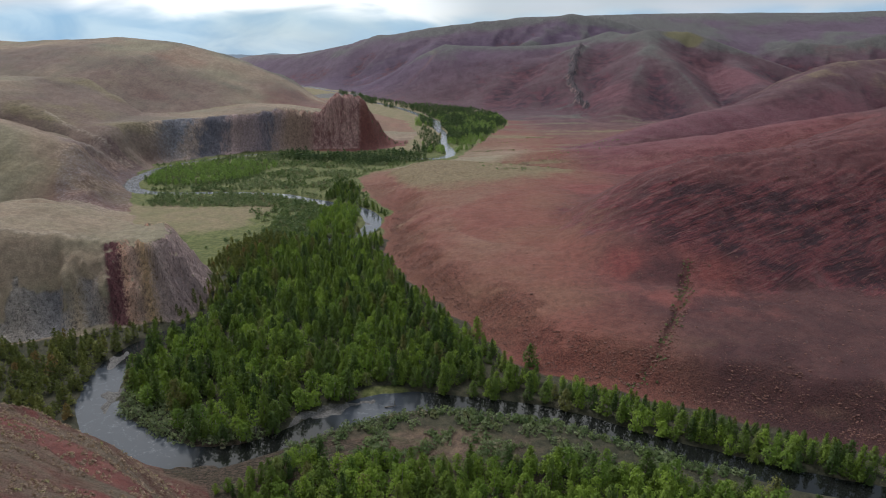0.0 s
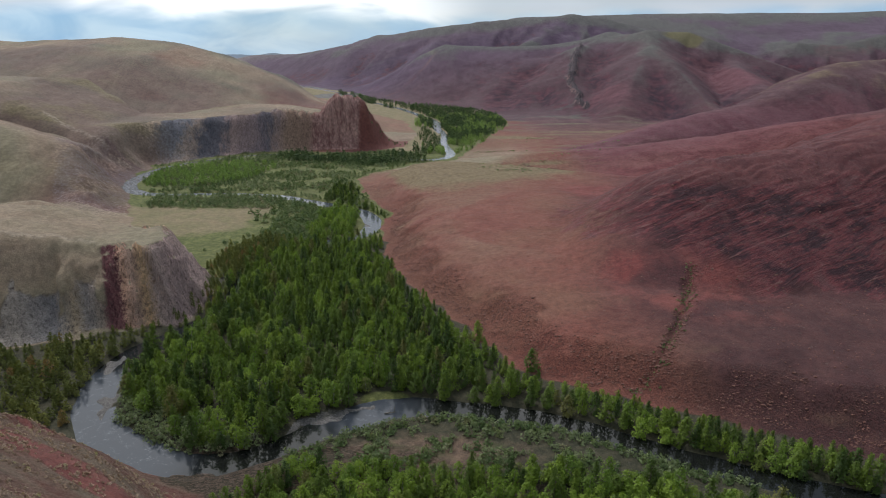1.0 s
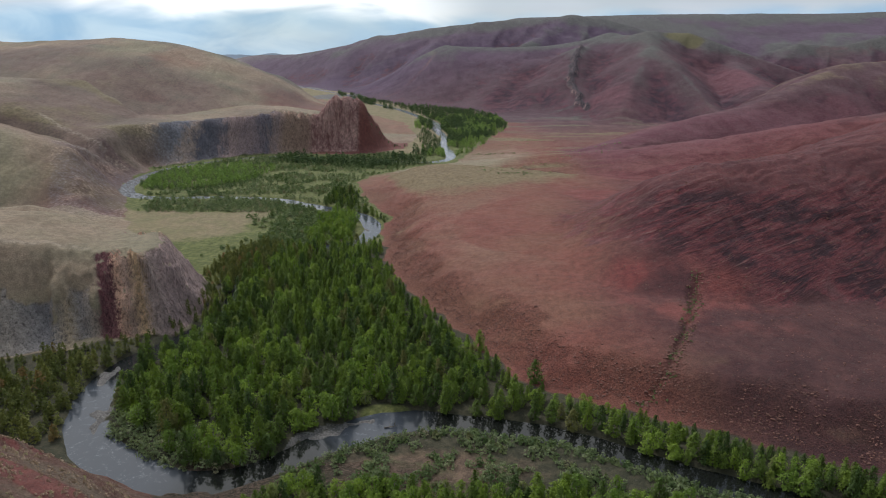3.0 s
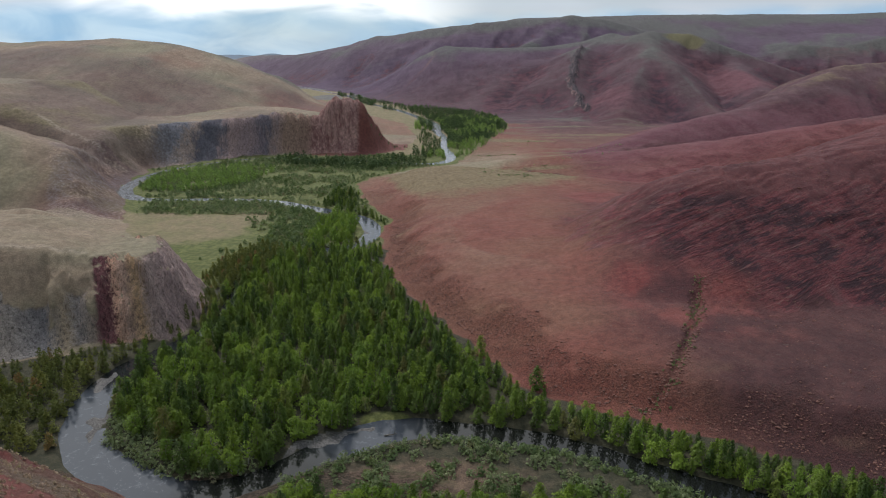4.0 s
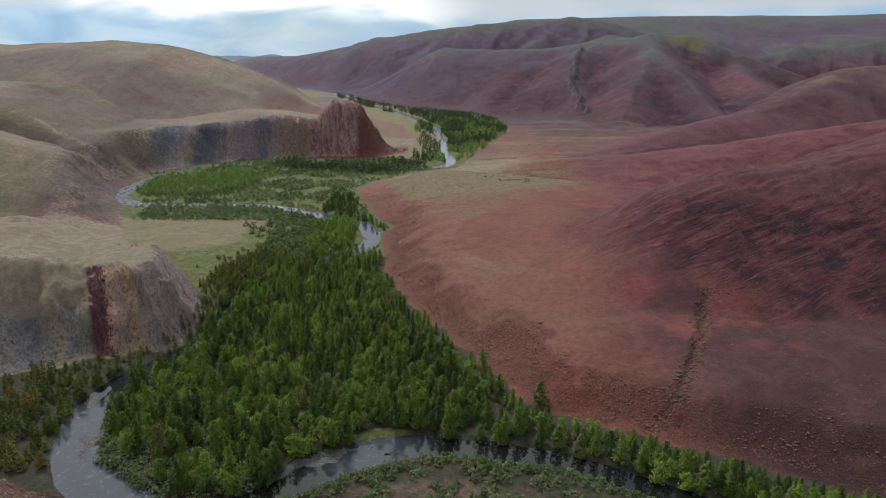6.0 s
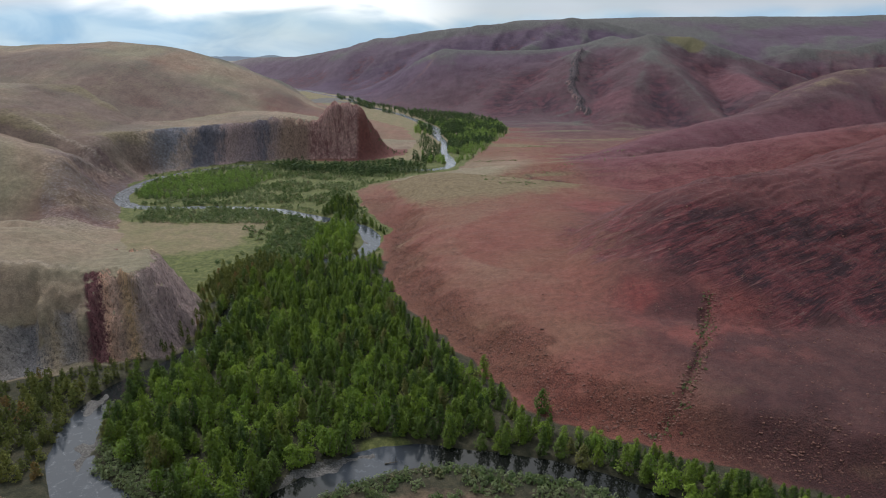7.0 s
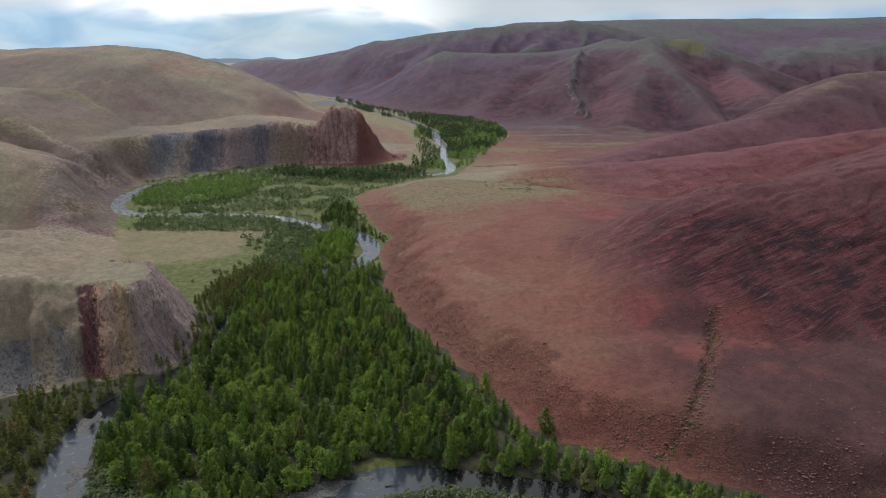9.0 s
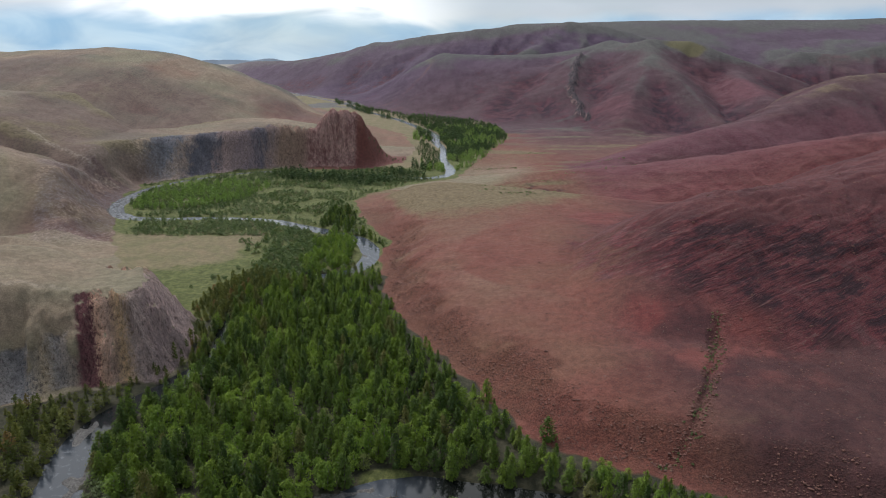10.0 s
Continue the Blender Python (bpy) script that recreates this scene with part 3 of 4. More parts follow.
        z = z + 0.35 * fbm(x / 9, y / 9, 80, 3) * np.clip(out / 10, 0.1, 1)
        spine, _, _ = along(x + 7 * perlin(x / 26, y / 26, 28), y, SPINE)
        z = z + 5.5 * smooth((9 - spine) / 9) * (0.35 + np.clip(ridged(x / 11, y / 11, 29, 2), 0, 1.2))
    z = z + 0.9
    if rough:
        cut_d, (deep,), _ = along(x + 1.5 * perlin(x / 6, y / 6, 90), y, GULLY)
        z = z - 1.0 * deep * (1 - smooth(cut_d / 2.4))
    return z, d, west, hill, steep * (1 - smooth((out - w * 1.3) / 8)) * (out > 0)


def river(x, y):
    """Distance to the water's edge (negative in the water)."""
    dist, (wide,), _ = along(x + 0.8 * perlin(x / 11, y / 11, 5), y + 0.8 * perlin(x / 11, y / 11, 6), RIVER)
    return dist - wide / 2


def ground(x, y):
    """Height of the ground with the river's bed."""
    z, d, west, hill, cliff = land(x, y)
    r = river(x, y)
    bar = 0.0
    kx, ky = x + 2.6 * fbm(x / 7, y / 7, 25, 2), y + 2.6 * fbm(x / 7, y / 7, 26, 2)
    for bx, by, long, wide, turn in BARS:
        c, q = math.cos(turn), math.sin(turn)
        bar = np.maximum(bar, 1 - np.hypot(((kx - bx) * c + (ky - by) * q) / long, ((ky - by) * c - (kx - bx) * q) / wide))
    z = np.where(d < 12, z - (1.6 + 0.0 * z) * (1 - smooth((r + 1.5) / 4.5)) * np.clip(1 - d / 12, 0, 1), z)
    z = np.where(bar > 0, np.maximum(z, -0.25 + 1.1 * np.minimum(bar, 0.5) + 0.12 * fbm(x / 3, y / 3, 19, 2)), z)
    return z, d, west, hill, cliff, np.where(bar > 0.1, np.minimum(r, 0.0), r)


# ---- the ground: one sheet out to the horizon ----
def mesh_from(name, verts, faces, mats, smooth_shade=False):
    """A mesh from arrays of places and of quads or triangles."""
    verts, faces = np.asarray(verts, np.float32), np.asarray(faces, np.int32)
    me = bpy.data.meshes.new(name)
    me.vertices.add(len(verts))
    me.vertices.foreach_set("co", verts.ravel())
    k = faces.shape[1]
    me.loops.add(faces.size)
    me.loops.foreach_set("vertex_index", faces.ravel())
    me.polygons.add(len(faces))
    me.polygons.foreach_set("loop_start", np.arange(0, faces.size, k, dtype=np.int32))
    me.polygons.foreach_set("use_smooth", np.full(len(faces), smooth_shade))
    for mat in mats:
        me.materials.append(mat)
    me.update()
    me.validate()
    return me


def attribute_on(me, name, values):
    me.attributes.new(name, "FLOAT", "POINT").data.foreach_set("value", np.asarray(values, np.float32).ravel())


def radii():
    out, r = [], 30.0
    while r < 6500:
        out.append(r)
        r *= 1.012 if r < 110 else 1.0047 if r < 340 else 1.0042 if r < 760 else 1.0068 if r < 1800 else 1.016
    return np.array(out)


def build_ground():
    turns = np.radians(np.concatenate([np.arange(-180, -44, 2.0), np.arange(-44, 44, 0.15), np.arange(44, 180, 2.0)]))
    rr = radii()
    a, r = np.meshgrid(turns, rr)
    x, y = (np.sin(a) * r).ravel(), (np.cos(a) * r - 12.0).ravel()
    z, d, west, hill, cliff, riv = ground(x, y)
    out = np.maximum(d, 0)
    rows, cols = a.shape
    ids = np.arange(rows * cols).reshape(rows, cols)
    nxt = np.roll(ids, -1, axis=1)
    quads = np.stack([ids[:-1], nxt[:-1], nxt[1:], ids[1:]], -1).reshape(-1, 4)[:, ::-1]
    hub = len(x)
    # close the middle under the path
    x, y = np.append(x, 0.0), np.append(y, -12.0)
    verts = np.stack([x, y, np.append(z, z[:cols].mean())], -1)
    me = mesh_from("ground", verts, quads, [GROUND], True)
    bm = bmesh.new()
    bm.from_mesh(me)
    bm.verts.ensure_lookup_table()
    for k in range(cols):
        bm.faces.new((bm.verts[hub], bm.verts[k], bm.verts[(k + 1) % cols])).smooth = True
    bm.to_mesh(me)
    bm.free()
    full = lambda v: np.append(v, v[-1])  # noqa: E731
    east = ~west
    slow = fbm(x[:-1] / 160, y[:-1] / 160, 101, 4)
    xx, yy = x[:-1], y[:-1]
    steepness = np.zeros(rows * cols).reshape(rows, cols)
    zz = z.reshape(rows, cols)
    gr = np.gradient(zz, axis=0) / np.gradient(r, axis=0)
    gt = np.gradient(zz, axis=1) / (np.gradient(a, axis=1) * r)
    steepness = np.hypot(gr, gt).ravel()
    rock_hill, _, _ = along(xx, yy, [p[:2] for p in HILLS["red_rock"]])
    near_hill = (yy < 150) & west
    red = np.where(east, 1.0, 0.0)
    red = np.where(west & (yy > 560), smooth((44 - rock_hill) / 26 + 0.2 * slow) * smooth((xx + 132) / 8), red)
    red = np.where(near_hill, 0.6 + 1.1 * fbm(xx / 40 + yy / 60, (yy + 0.35 * xx) / 7, 33, 4), red)
    red = np.where(west & (yy > 780) & (yy < 1500), np.clip(0.15 + 0.6 * slow + (xx + 330) / 400, 0, 0.55), red)
    red = np.where(yy > 1500, 0.4, red)
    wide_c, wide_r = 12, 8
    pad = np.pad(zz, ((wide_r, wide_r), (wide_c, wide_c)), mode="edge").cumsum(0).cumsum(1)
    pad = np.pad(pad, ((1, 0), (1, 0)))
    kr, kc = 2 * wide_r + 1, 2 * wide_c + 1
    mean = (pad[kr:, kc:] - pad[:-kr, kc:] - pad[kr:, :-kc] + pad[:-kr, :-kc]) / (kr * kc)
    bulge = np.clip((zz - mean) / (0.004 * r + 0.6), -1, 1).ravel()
    crag = (rock_hill < 45) & (yy > 600)
    rock = np.where(west, np.where(crag, smooth((-80 - xx + 12 * slow) / 14) * smooth((steepness - 0.5) / 0.3), np.where((yy < 330) & (yy > 175) & (xx > -185), np.maximum(smooth((steepness - 0.5) / 0.3), smooth((steepness - 0.12) / 0.15) * smooth((12 - z) / 5) * smooth((-128 - xx) / 8)) * np.maximum(smooth((xx + 135 + 0.5 * (np.minimum(yy, 247) - 247)) / 3), smooth((17 - z + 9 * fbm(xx / 9, yy / 9, 49, 3)) / 6)), cliff)), 0.3 * smooth((steepness - 0.85) / 0.4) * (yy > 700))
    dist_e, (top_e, wide_e), _ = along(xx, yy, HILLS["east_slope"])
    u = dist_e / wide_e + 0.10 * slow + 0.05 * fbm(xx / 22, yy / 22, 44, 3)
    face = east & (yy < 420)
    crest_line = [(52, 338), (64, 352), (80, 338), (90, 305), (112, 284), (148, 280), (195, 290), (300, 300), (300, 205), (156, 212), (137, 221), (111, 219), (97, 232), (82, 246), (64, 268), (50, 300)]
    border, _, _ = along(xx, yy, crest_line + crest_line[:1])
    border = np.where(inside(xx, yy, crest_line), border, -border) + 5 * fbm(xx / 19, yy / 19, 44, 3)
    wine = np.where(face, smooth((border + 12) / 26) * (0.62 + 0.38 * smooth((xx - 70) / 40)), 0.0)
    wine = wine + np.where(east & (yy > 420) & (yy < 1500) & (xx > 60), smooth((steepness - 0.24 + 0.12 * slow) / 0.16) * smooth((95 - z) / 40) * 0.8, 0)
    turf = np.where(east, smooth((yy - 560) / 120) * smooth((0.13 - steepness) / 0.10) * (0.45 + 0.5 * slow), 0.02 + 0.7 * fbm(xx / 210, yy / 120, 112, 4))
    turf = np.where(east & (yy > 700), np.maximum(turf, smooth((z - 80) / 60) * 0.42 + 0.6 * slow), turf)
    crown_top = smooth((yy - 362 - 0.35 * np.maximum(xx, 0)) / 85) * smooth((135 - xx) / 60) * smooth((27 - z) / 6) * smooth((590 - yy) / 30) * smooth((out - 14) / 16)
    turf = np.where(east & (yy < 600), np.maximum(turf, 1.0 * crown_top + 0.3 * slow * crown_top), turf)
    turf = np.where(face & (xx > 90), np.minimum(np.maximum(turf, 0.02 + 0.3 * slow), 0.25), turf)
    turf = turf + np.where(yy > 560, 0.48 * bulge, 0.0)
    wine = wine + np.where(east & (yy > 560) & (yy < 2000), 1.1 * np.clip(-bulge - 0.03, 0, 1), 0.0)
    turf = np.where(face, np.maximum(turf, 0.18 * smooth((out - 4) / 6) * smooth((60 - out) / 40) + 0.3 * fbm(xx / 45, yy / 30, 47, 3)), turf)
    turf = np.where(near_hill, 0.15 + 0.5 * slow, turf)
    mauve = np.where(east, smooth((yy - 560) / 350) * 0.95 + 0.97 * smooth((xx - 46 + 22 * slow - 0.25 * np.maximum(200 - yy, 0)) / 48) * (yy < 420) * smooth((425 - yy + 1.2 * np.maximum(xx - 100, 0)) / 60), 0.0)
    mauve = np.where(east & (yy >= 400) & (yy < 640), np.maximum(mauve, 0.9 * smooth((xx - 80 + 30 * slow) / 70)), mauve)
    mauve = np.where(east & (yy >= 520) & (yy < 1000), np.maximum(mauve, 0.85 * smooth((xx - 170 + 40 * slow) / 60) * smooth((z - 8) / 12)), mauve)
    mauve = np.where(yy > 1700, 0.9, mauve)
    mauve = np.where(west, np.where(near_hill, 0.12, np.clip(0.1 + 0.9 * fbm(xx / 240, yy / 240, 111, 3), 0, 0.5) * smooth((yy - 320) / 100)), mauve)
    mauve = np.where(west & (yy > 395) & (yy < 540), np.maximum(mauve, 0.75 * smooth((75 - out + 25 * slow) / 50)), mauve)
    scarlet = np.where(east, smooth((yy - 400) / 60) * smooth((720 - yy) / 120) * smooth((xx - 85 + 30 * slow) / 60) * smooth((72 - z + 24 * slow) / 34), 0.0)
    scarlet = np.maximum(scarlet, np.where(east & (yy > 700) & (yy < 1300), 0.35 * smooth(slow * 2.5 - 0.3), 0))
    red = np.where(east & (yy > 540) & (yy < 900) & (z < 30), np.minimum(red, 0.62 + 0.4 * smooth((xx - 60) / 80) + 0.4 * slow), red)
    mauve = np.where(east & (yy > 540) & (yy < 900) & (z < 30), mauve * np.maximum(smooth((z - 14) / 14), 0.9 * smooth((xx - 80) / 60)), mauve)
    strips = fbm(xx / 120, (yy + 0.15 * xx) / 22, 48, 3)
    turf = np.where(east & (yy > 500) & (yy < 1000) & (z < 20) & (xx < 290), np.maximum(np.minimum(turf, 0.4), 0.28 + 0.4 * slow + 1.1 * strips), turf)
    track, _, _ = along(xx + 9 * slow, yy, [(-36, 1520), (-15, 1423), (-38, 1385), (-82, 1342), (-108, 1312)])
    scar, _, _ = along(xx + 6 * slow, yy, [(-340, 575), (-322, 563), (-298, 550), (-273, 534)])
    scar_low, _, _ = along(xx, yy + 4 * slow, [(-285, 480), (-269, 505), (-266, 526), (-254, 532)])
    trail, _, _ = along(xx, yy + 2 * fbm(xx / 9, yy / 9, 35, 2), [(-190, 236), (-160, 238), (-152, 241), (-144, 243), (-135, 246)])
    worn = np.maximum(0.4 * np.maximum(smooth((2.6 - scar) / 1.6), smooth((2.6 - scar_low) / 1.6)), 0.55 * smooth((1.5 - trail) / 1.2))
    bare = smooth((7 - track) / 5) * smooth(0.6 + 1.5 * slow) * 0.7 * east
    red, mauve, wine, scarlet = red * (1 - bare), mauve * (1 - bare), wine * (1 - bare), scarlet * (1 - bare)
    red = np.where(east & (yy < 600), np.minimum(red, 0.80 + 0.28 * slow + 0.4 * smooth((xx - 60) / 50) + 0.3 * smooth((yy - 330) / 120)), red)
    red = np.where(east & (yy < 600) & (xx < 170), red - 0.32 * smooth((yy - 320) / 130) * smooth((85 - xx) / 50), red)
    wine = np.where(yy > 600, 0.6 * wine, wine)
    red = np.where(face, np.maximum(red, smooth((dist_e / wide_e - 0.75) / -0.2)), red)
    fringe = face * smooth((u - 0.42) / 0.16) * smooth((0.95 - u) / 0.22) * smooth((xx - 50) / 20) * smooth((135 - xx) / 40)
    scarlet = np.maximum(scarlet, fringe * (0.5 + 0.6 * fbm(xx / 20, yy / 20, 46, 3)))
    peaks = east & (yy > 820) & (yy < 1560)
    scarlet = np.maximum(scarlet, peaks * 0.95 * smooth(1.5 - 1.2 * np.hypot((xx - 445) / 62, (yy - 1030) / 110) + 0.6 * slow))
    scarlet = np.maximum(scarlet, peaks * 0.6 * smooth(1.4 - 1.2 * np.hypot((xx - 235) / 50, (yy - 1000) / 120) + 0.8 * slow))
    wine = np.where(peaks, np.maximum(wine, 0.95 * smooth(1.5 - 1.2 * np.hypot((xx - 110) / 45, (yy - 1110) / 120) + 0.5 * slow)), wine)
    turf = np.where(peaks, turf + 0.5 * smooth(1.3 - 1.1 * np.hypot((xx - 315) / 45, (yy - 960) / 110)) + 0.35 * smooth((z - 66) / 30), turf)
    turf = np.where(peaks, turf * (1 - 0.8 * np.clip(np.maximum(scarlet, wine), 0, 1)), turf)
    moss = peaks * smooth(1.5 - 1.2 * np.hypot((xx - 440) / 48, (yy - 1243) / 30) + 0.7 * slow)
    spine, _, _ = along(xx + 7 * perlin(xx / 26, yy / 26, 28), yy, SPINE)
    slate = east * smooth((10 - spine) / 7)
    seams = smooth((fbm(xx / 34 + yy / 50, (yy + 0.45 * xx) / 9, 34, 3) - 0.08) / 0.25)
    scarlet = np.where(near_hill, seams, scarlet)
    rubble = np.where(near_hill, 0.3, 0.0) + np.where(east & (yy < 475), smooth((out + 1) / 4) * smooth((21 - out + 12 * fbm(xx / 18, yy / 18, 58, 3)) / 6), 0.0)
    plain = smooth((2600 - yy) / 400) * smooth((4 - d + 3 * fbm(xx / 14, yy / 14, 55, 2)) / 7)
    clearing = smooth(1.5 - 1.5 * np.hypot((xx + 3) / 34, (yy - 147) / 12))
    litter = smooth((345 - yy + 12 * slow) / 20) * (d < 9) * (1 - 0.5 * clearing) * (1 - smooth((-96 - xx) / 8) * smooth((yy - 235) / 20))
    litter = litter * (1 - smooth(2.0 - 1.6 * np.hypot((xx + 17) / 8, (yy - 174) / 4.5)))
    wob = 9 * fbm(xx / 21, yy / 21, 57, 3)
    straw_at = smooth((yy - 322 + wob) / 40) * smooth((418 - yy + wob) / 12) * smooth((-92 - xx + wob + (yy - 400) * 0.12) / 34)
    straw = np.maximum(0.16 + 0.5 * slow, straw_at * (0.85 + 0.4 * slow))
    straw = np.where((yy > 640) & west, 0.75 + 0.4 * slow, straw)
    straw = np.where(yy > 1000, 0.85, straw)
    straw = np.maximum(straw, 0.6 * clearing)
    shore = 1 - smooth((riv + 0.9) / (1.6 + 2.2 * np.clip(fbm(xx / 25, yy / 25, 77, 2) + 0.2, 0, 1)))
    shore = np.maximum(shore, smooth((yy - 1250) / 80) * smooth((1700 - yy) / 100) * smooth(0.5 + 2 * slow))
    shore = shore * smooth((14 - d) / 6)
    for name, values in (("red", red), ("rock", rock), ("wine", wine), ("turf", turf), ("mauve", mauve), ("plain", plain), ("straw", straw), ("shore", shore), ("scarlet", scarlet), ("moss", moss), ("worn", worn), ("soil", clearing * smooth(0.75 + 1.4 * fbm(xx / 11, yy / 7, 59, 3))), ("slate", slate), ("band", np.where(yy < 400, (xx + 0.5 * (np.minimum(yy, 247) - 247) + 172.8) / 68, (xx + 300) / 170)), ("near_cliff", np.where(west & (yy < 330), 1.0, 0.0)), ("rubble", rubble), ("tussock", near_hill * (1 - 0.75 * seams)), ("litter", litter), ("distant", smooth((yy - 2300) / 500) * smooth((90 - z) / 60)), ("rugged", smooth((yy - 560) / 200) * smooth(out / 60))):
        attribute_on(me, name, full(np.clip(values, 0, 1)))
    return tagged(new("ground", me), "red clay, tan steppe and green flood plain of a bare mountain valley", "ground", kind="structure")


build_ground()


def build_water():
    p = np.array(RIVER)
    t = np.gradient(p[:, :2], axis=0)
    t /= np.linalg.norm(t, axis=1)[:, None]
    side = np.stack([-t[:, 1], t[:, 0]], -1)
    cols = np.linspace(-1, 1, 7)
    half = (p[:, 2] / 2 + 3.5)[:, None] * cols[None]
    x = p[:, 0, None] + side[:, 0, None] * half
    y = p[:, 1, None] + side[:, 1, None] * half
    verts = np.stack([x, y, np.full_like(x, 0.18)], -1).reshape(-1, 3)
    ids = np.arange(len(verts)).reshape(len(p), 7)
    quads = np.stack([ids[:-1, :-1], ids[1:, :-1], ids[1:, 1:], ids[:-1, 1:]], -1).reshape(-1, 4)[:, ::-1]
    me = mesh_from("water", verts, quads, [WATER], True)
    shallow = np.where(p[:, 1] > 440, 1.0, np.where(p[:, 1] > 310, 0.78, np.where(p[:, 1] > 190, 0.15, np.maximum(0.7 * smooth((-58 - p[:, 0]) / 12), 0.75 * smooth((16 - np.abs(p[:, 0] + 20)) / 10)))))
    attribute_on(me, "shallow", np.repeat(shallow, 7))
    tagged(new("water", me), "grey shallow river winding with riffles past gravel banks", "river", kind="structure")


build_water()


# ---- trees and shrubs ----

def crown_cards(height, radius, low, count, size, shape, seed):
    """A crown of boughs set with many small leaf sprays: places, triangles. shape: 'cone', 'egg' or 'dome'."""
    r = np.random.default_rng(seed)
    boughs = max(count // 10, 9)
    verts, tris = [], []
    start = r.uniform(0, 6.28)
    for k in range(count):
        bough = k % boughs
        u = (bough + 0.5) / boughs
        turn = start + bough * 2.39996 + 0.5 * math.sin(bough * 7.1 + seed)
        if shape == "cone":
            u = u ** 1.12
            reach = radius * (1 - u) ** 0.56 * min(1.0, 0.72 + u * 2)
        elif shape == "egg":
            reach = radius * math.sin(math.pi * (0.16 + 0.82 * u)) ** 0.7
        else:
            reach = radius * math.sqrt(max(1 - u * u, 0.03))
        reach *= 0.86 + 0.26 * math.sin(bough * 3.7 + seed * 1.3)
        way = turn + r.normal(0, 0.26)
        f = 1.05 * r.uniform(0.16, 1.0) ** 0.5
        side = np.array([math.cos(way), math.sin(way), 0.0])
        climb = 0.22 if shape == "cone" else 0.30
        mid = side * reach * f + np.array([0, 0, low + u * (height - low) * 0.96 + reach * (f - 0.6) * climb]) + r.normal(0, 0.10 * radius, 3) * (1, 1, 0.8)
        face = side * 0.75 + np.array([0, 0, 0.75]) + r.normal(0, 0.32, 3)
        face /= np.linalg.norm(face)
        tip = np.array([0, 0, 0.85]) + side * 0.35 + r.normal(0, 0.28, 3)
        tip -= face * face.dot(tip)
        tip /= np.linalg.norm(tip)
        across = np.cross(face, tip)
        s = size * r.uniform(0.7, 1.3) * (1 - 0.3 * u)
        base = len(verts)
        verts += [mid + tip * s * 1.05, mid - tip * s * 0.55 + across * s * 0.66, mid - tip * s * 0.55 - across * s * 0.66]
        tris.append((base, base + 1, base + 2))
    if shape == "cone":
        for k in range(6):
            base = len(verts)
            c, q, z = math.cos(k * 1.05), math.sin(k * 1.05), height * (0.93 - 0.012 * k)
            verts += [(0.05 * c, 0.05 * q, z + 0.55), (0.26 * c - 0.16 * q, 0.26 * q + 0.16 * c, z - 0.35), (0.26 * c + 0.16 * q, 0.26 * q - 0.16 * c, z - 0.35)]
            tris.append((base, base + 1, base + 2))
    return np.array(verts), np.array(tris)


def trunk_tube(height, radius, lean, seed, limbs=3):
    """A tapered trunk with a few limbs."""
    r = np.random.default_rng(seed)
    verts, tris = [], []

    def tube(a, b, ra, rb):
        a, b = np.array(a, float), np.array(b, float)
        way = (b - a) / np.linalg.norm(b - a)
        u = np.cross(way, (0.3, 1, 0.2))
        u /= np.linalg.norm(u)
        v = np.cross(way, u)
        base = len(verts)
        for p, q in ((a, ra), (b, rb)):
            for k in range(5):
                verts.append(p + q * (math.cos(k * 1.2566) * u + math.sin(k * 1.2566) * v))
        for k in range(5):
            m = (k + 1) % 5
            tris.extend([(base + k, base + m, base + 5 + m), (base + k, base + 5 + m, base + 5 + k)])

    middle = (lean * height * 0.5, 0, height * 0.5)
    tube((0, 0, -0.5), middle, radius, radius * 0.65)
    tube(middle, (lean * height * 0.8, 0.1, height * 0.95), radius * 0.65, radius * 0.15)
    for k in range(limbs):
        u = r.uniform(0.25, 0.7)
        turn = r.uniform(0, 6.28)
        reach = height * 0.16
        tube((lean * height * u, 0, height * u), (lean * height * u + math.cos(turn) * reach, math.sin(turn) * reach, height * (u + 0.13)), radius * 0.4, radius * 0.1)
    return np.array(verts), np.array(tris)


KINDS = {
    # height, radius, low, clumps, clump size, shape, leaf, bark, trunk
    "larch": (8.2, 2.6, 0.5, 540, 0.40, "cone", LARCH, BARK, 0.16),
    "poplar": (7.0, 2.5, 0.5, 480, 0.40, "egg", POPLAR, PALE_BARK, 0.15),
    "willow": (2.4, 1.6, 0.1, 92, 0.38, "dome", WILLOW, BARK, 0.08),
    "birch": (8.6, 1.4, 2.6, 190, 0.34, "egg", POPLAR, PALE_BARK, 0.15),
    "bank_larch": (6.6, 2.5, 0.4, 270, 0.48, "cone", DRY_LARCH, BARK, 0.15),
    "far_larch": (5.6, 2.0, 0.2, 90, 0.70, "egg", FAR_LARCH, BARK, 0.16),
    "far_poplar": (5.6, 1.9, 0.2, 110, 0.66, "egg", GROVE, PALE_BARK, 0.15),
    "shrub": (2.0, 1.55, 0.1, 68, 0.47, "dome", SHRUB, BARK, 0.08),
    "tuft": (0.42, 0.30, 0.02, 14, 0.20, "dome", TUFT, BARK, 0.02),
}
MODELS = {}
for kind, (height, radius, low, count, size, shape, leaf, bark, stem) in KINDS.items():
    for v in range(6):
        grow = 0.88 + 0.05 * v
        crown = crown_cards(height * grow, radius * (1.1 - 0.04 * v), low, count, size, shape, 100 + v)
        trunk = trunk_tube(height * grow * (0.93 if shape != "dome" else 0.6), stem, 0.02 * (v - 2), 200 + v, 3 if shape != "dome" else 1)
        MODELS[kind, v] = (crown, trunk)


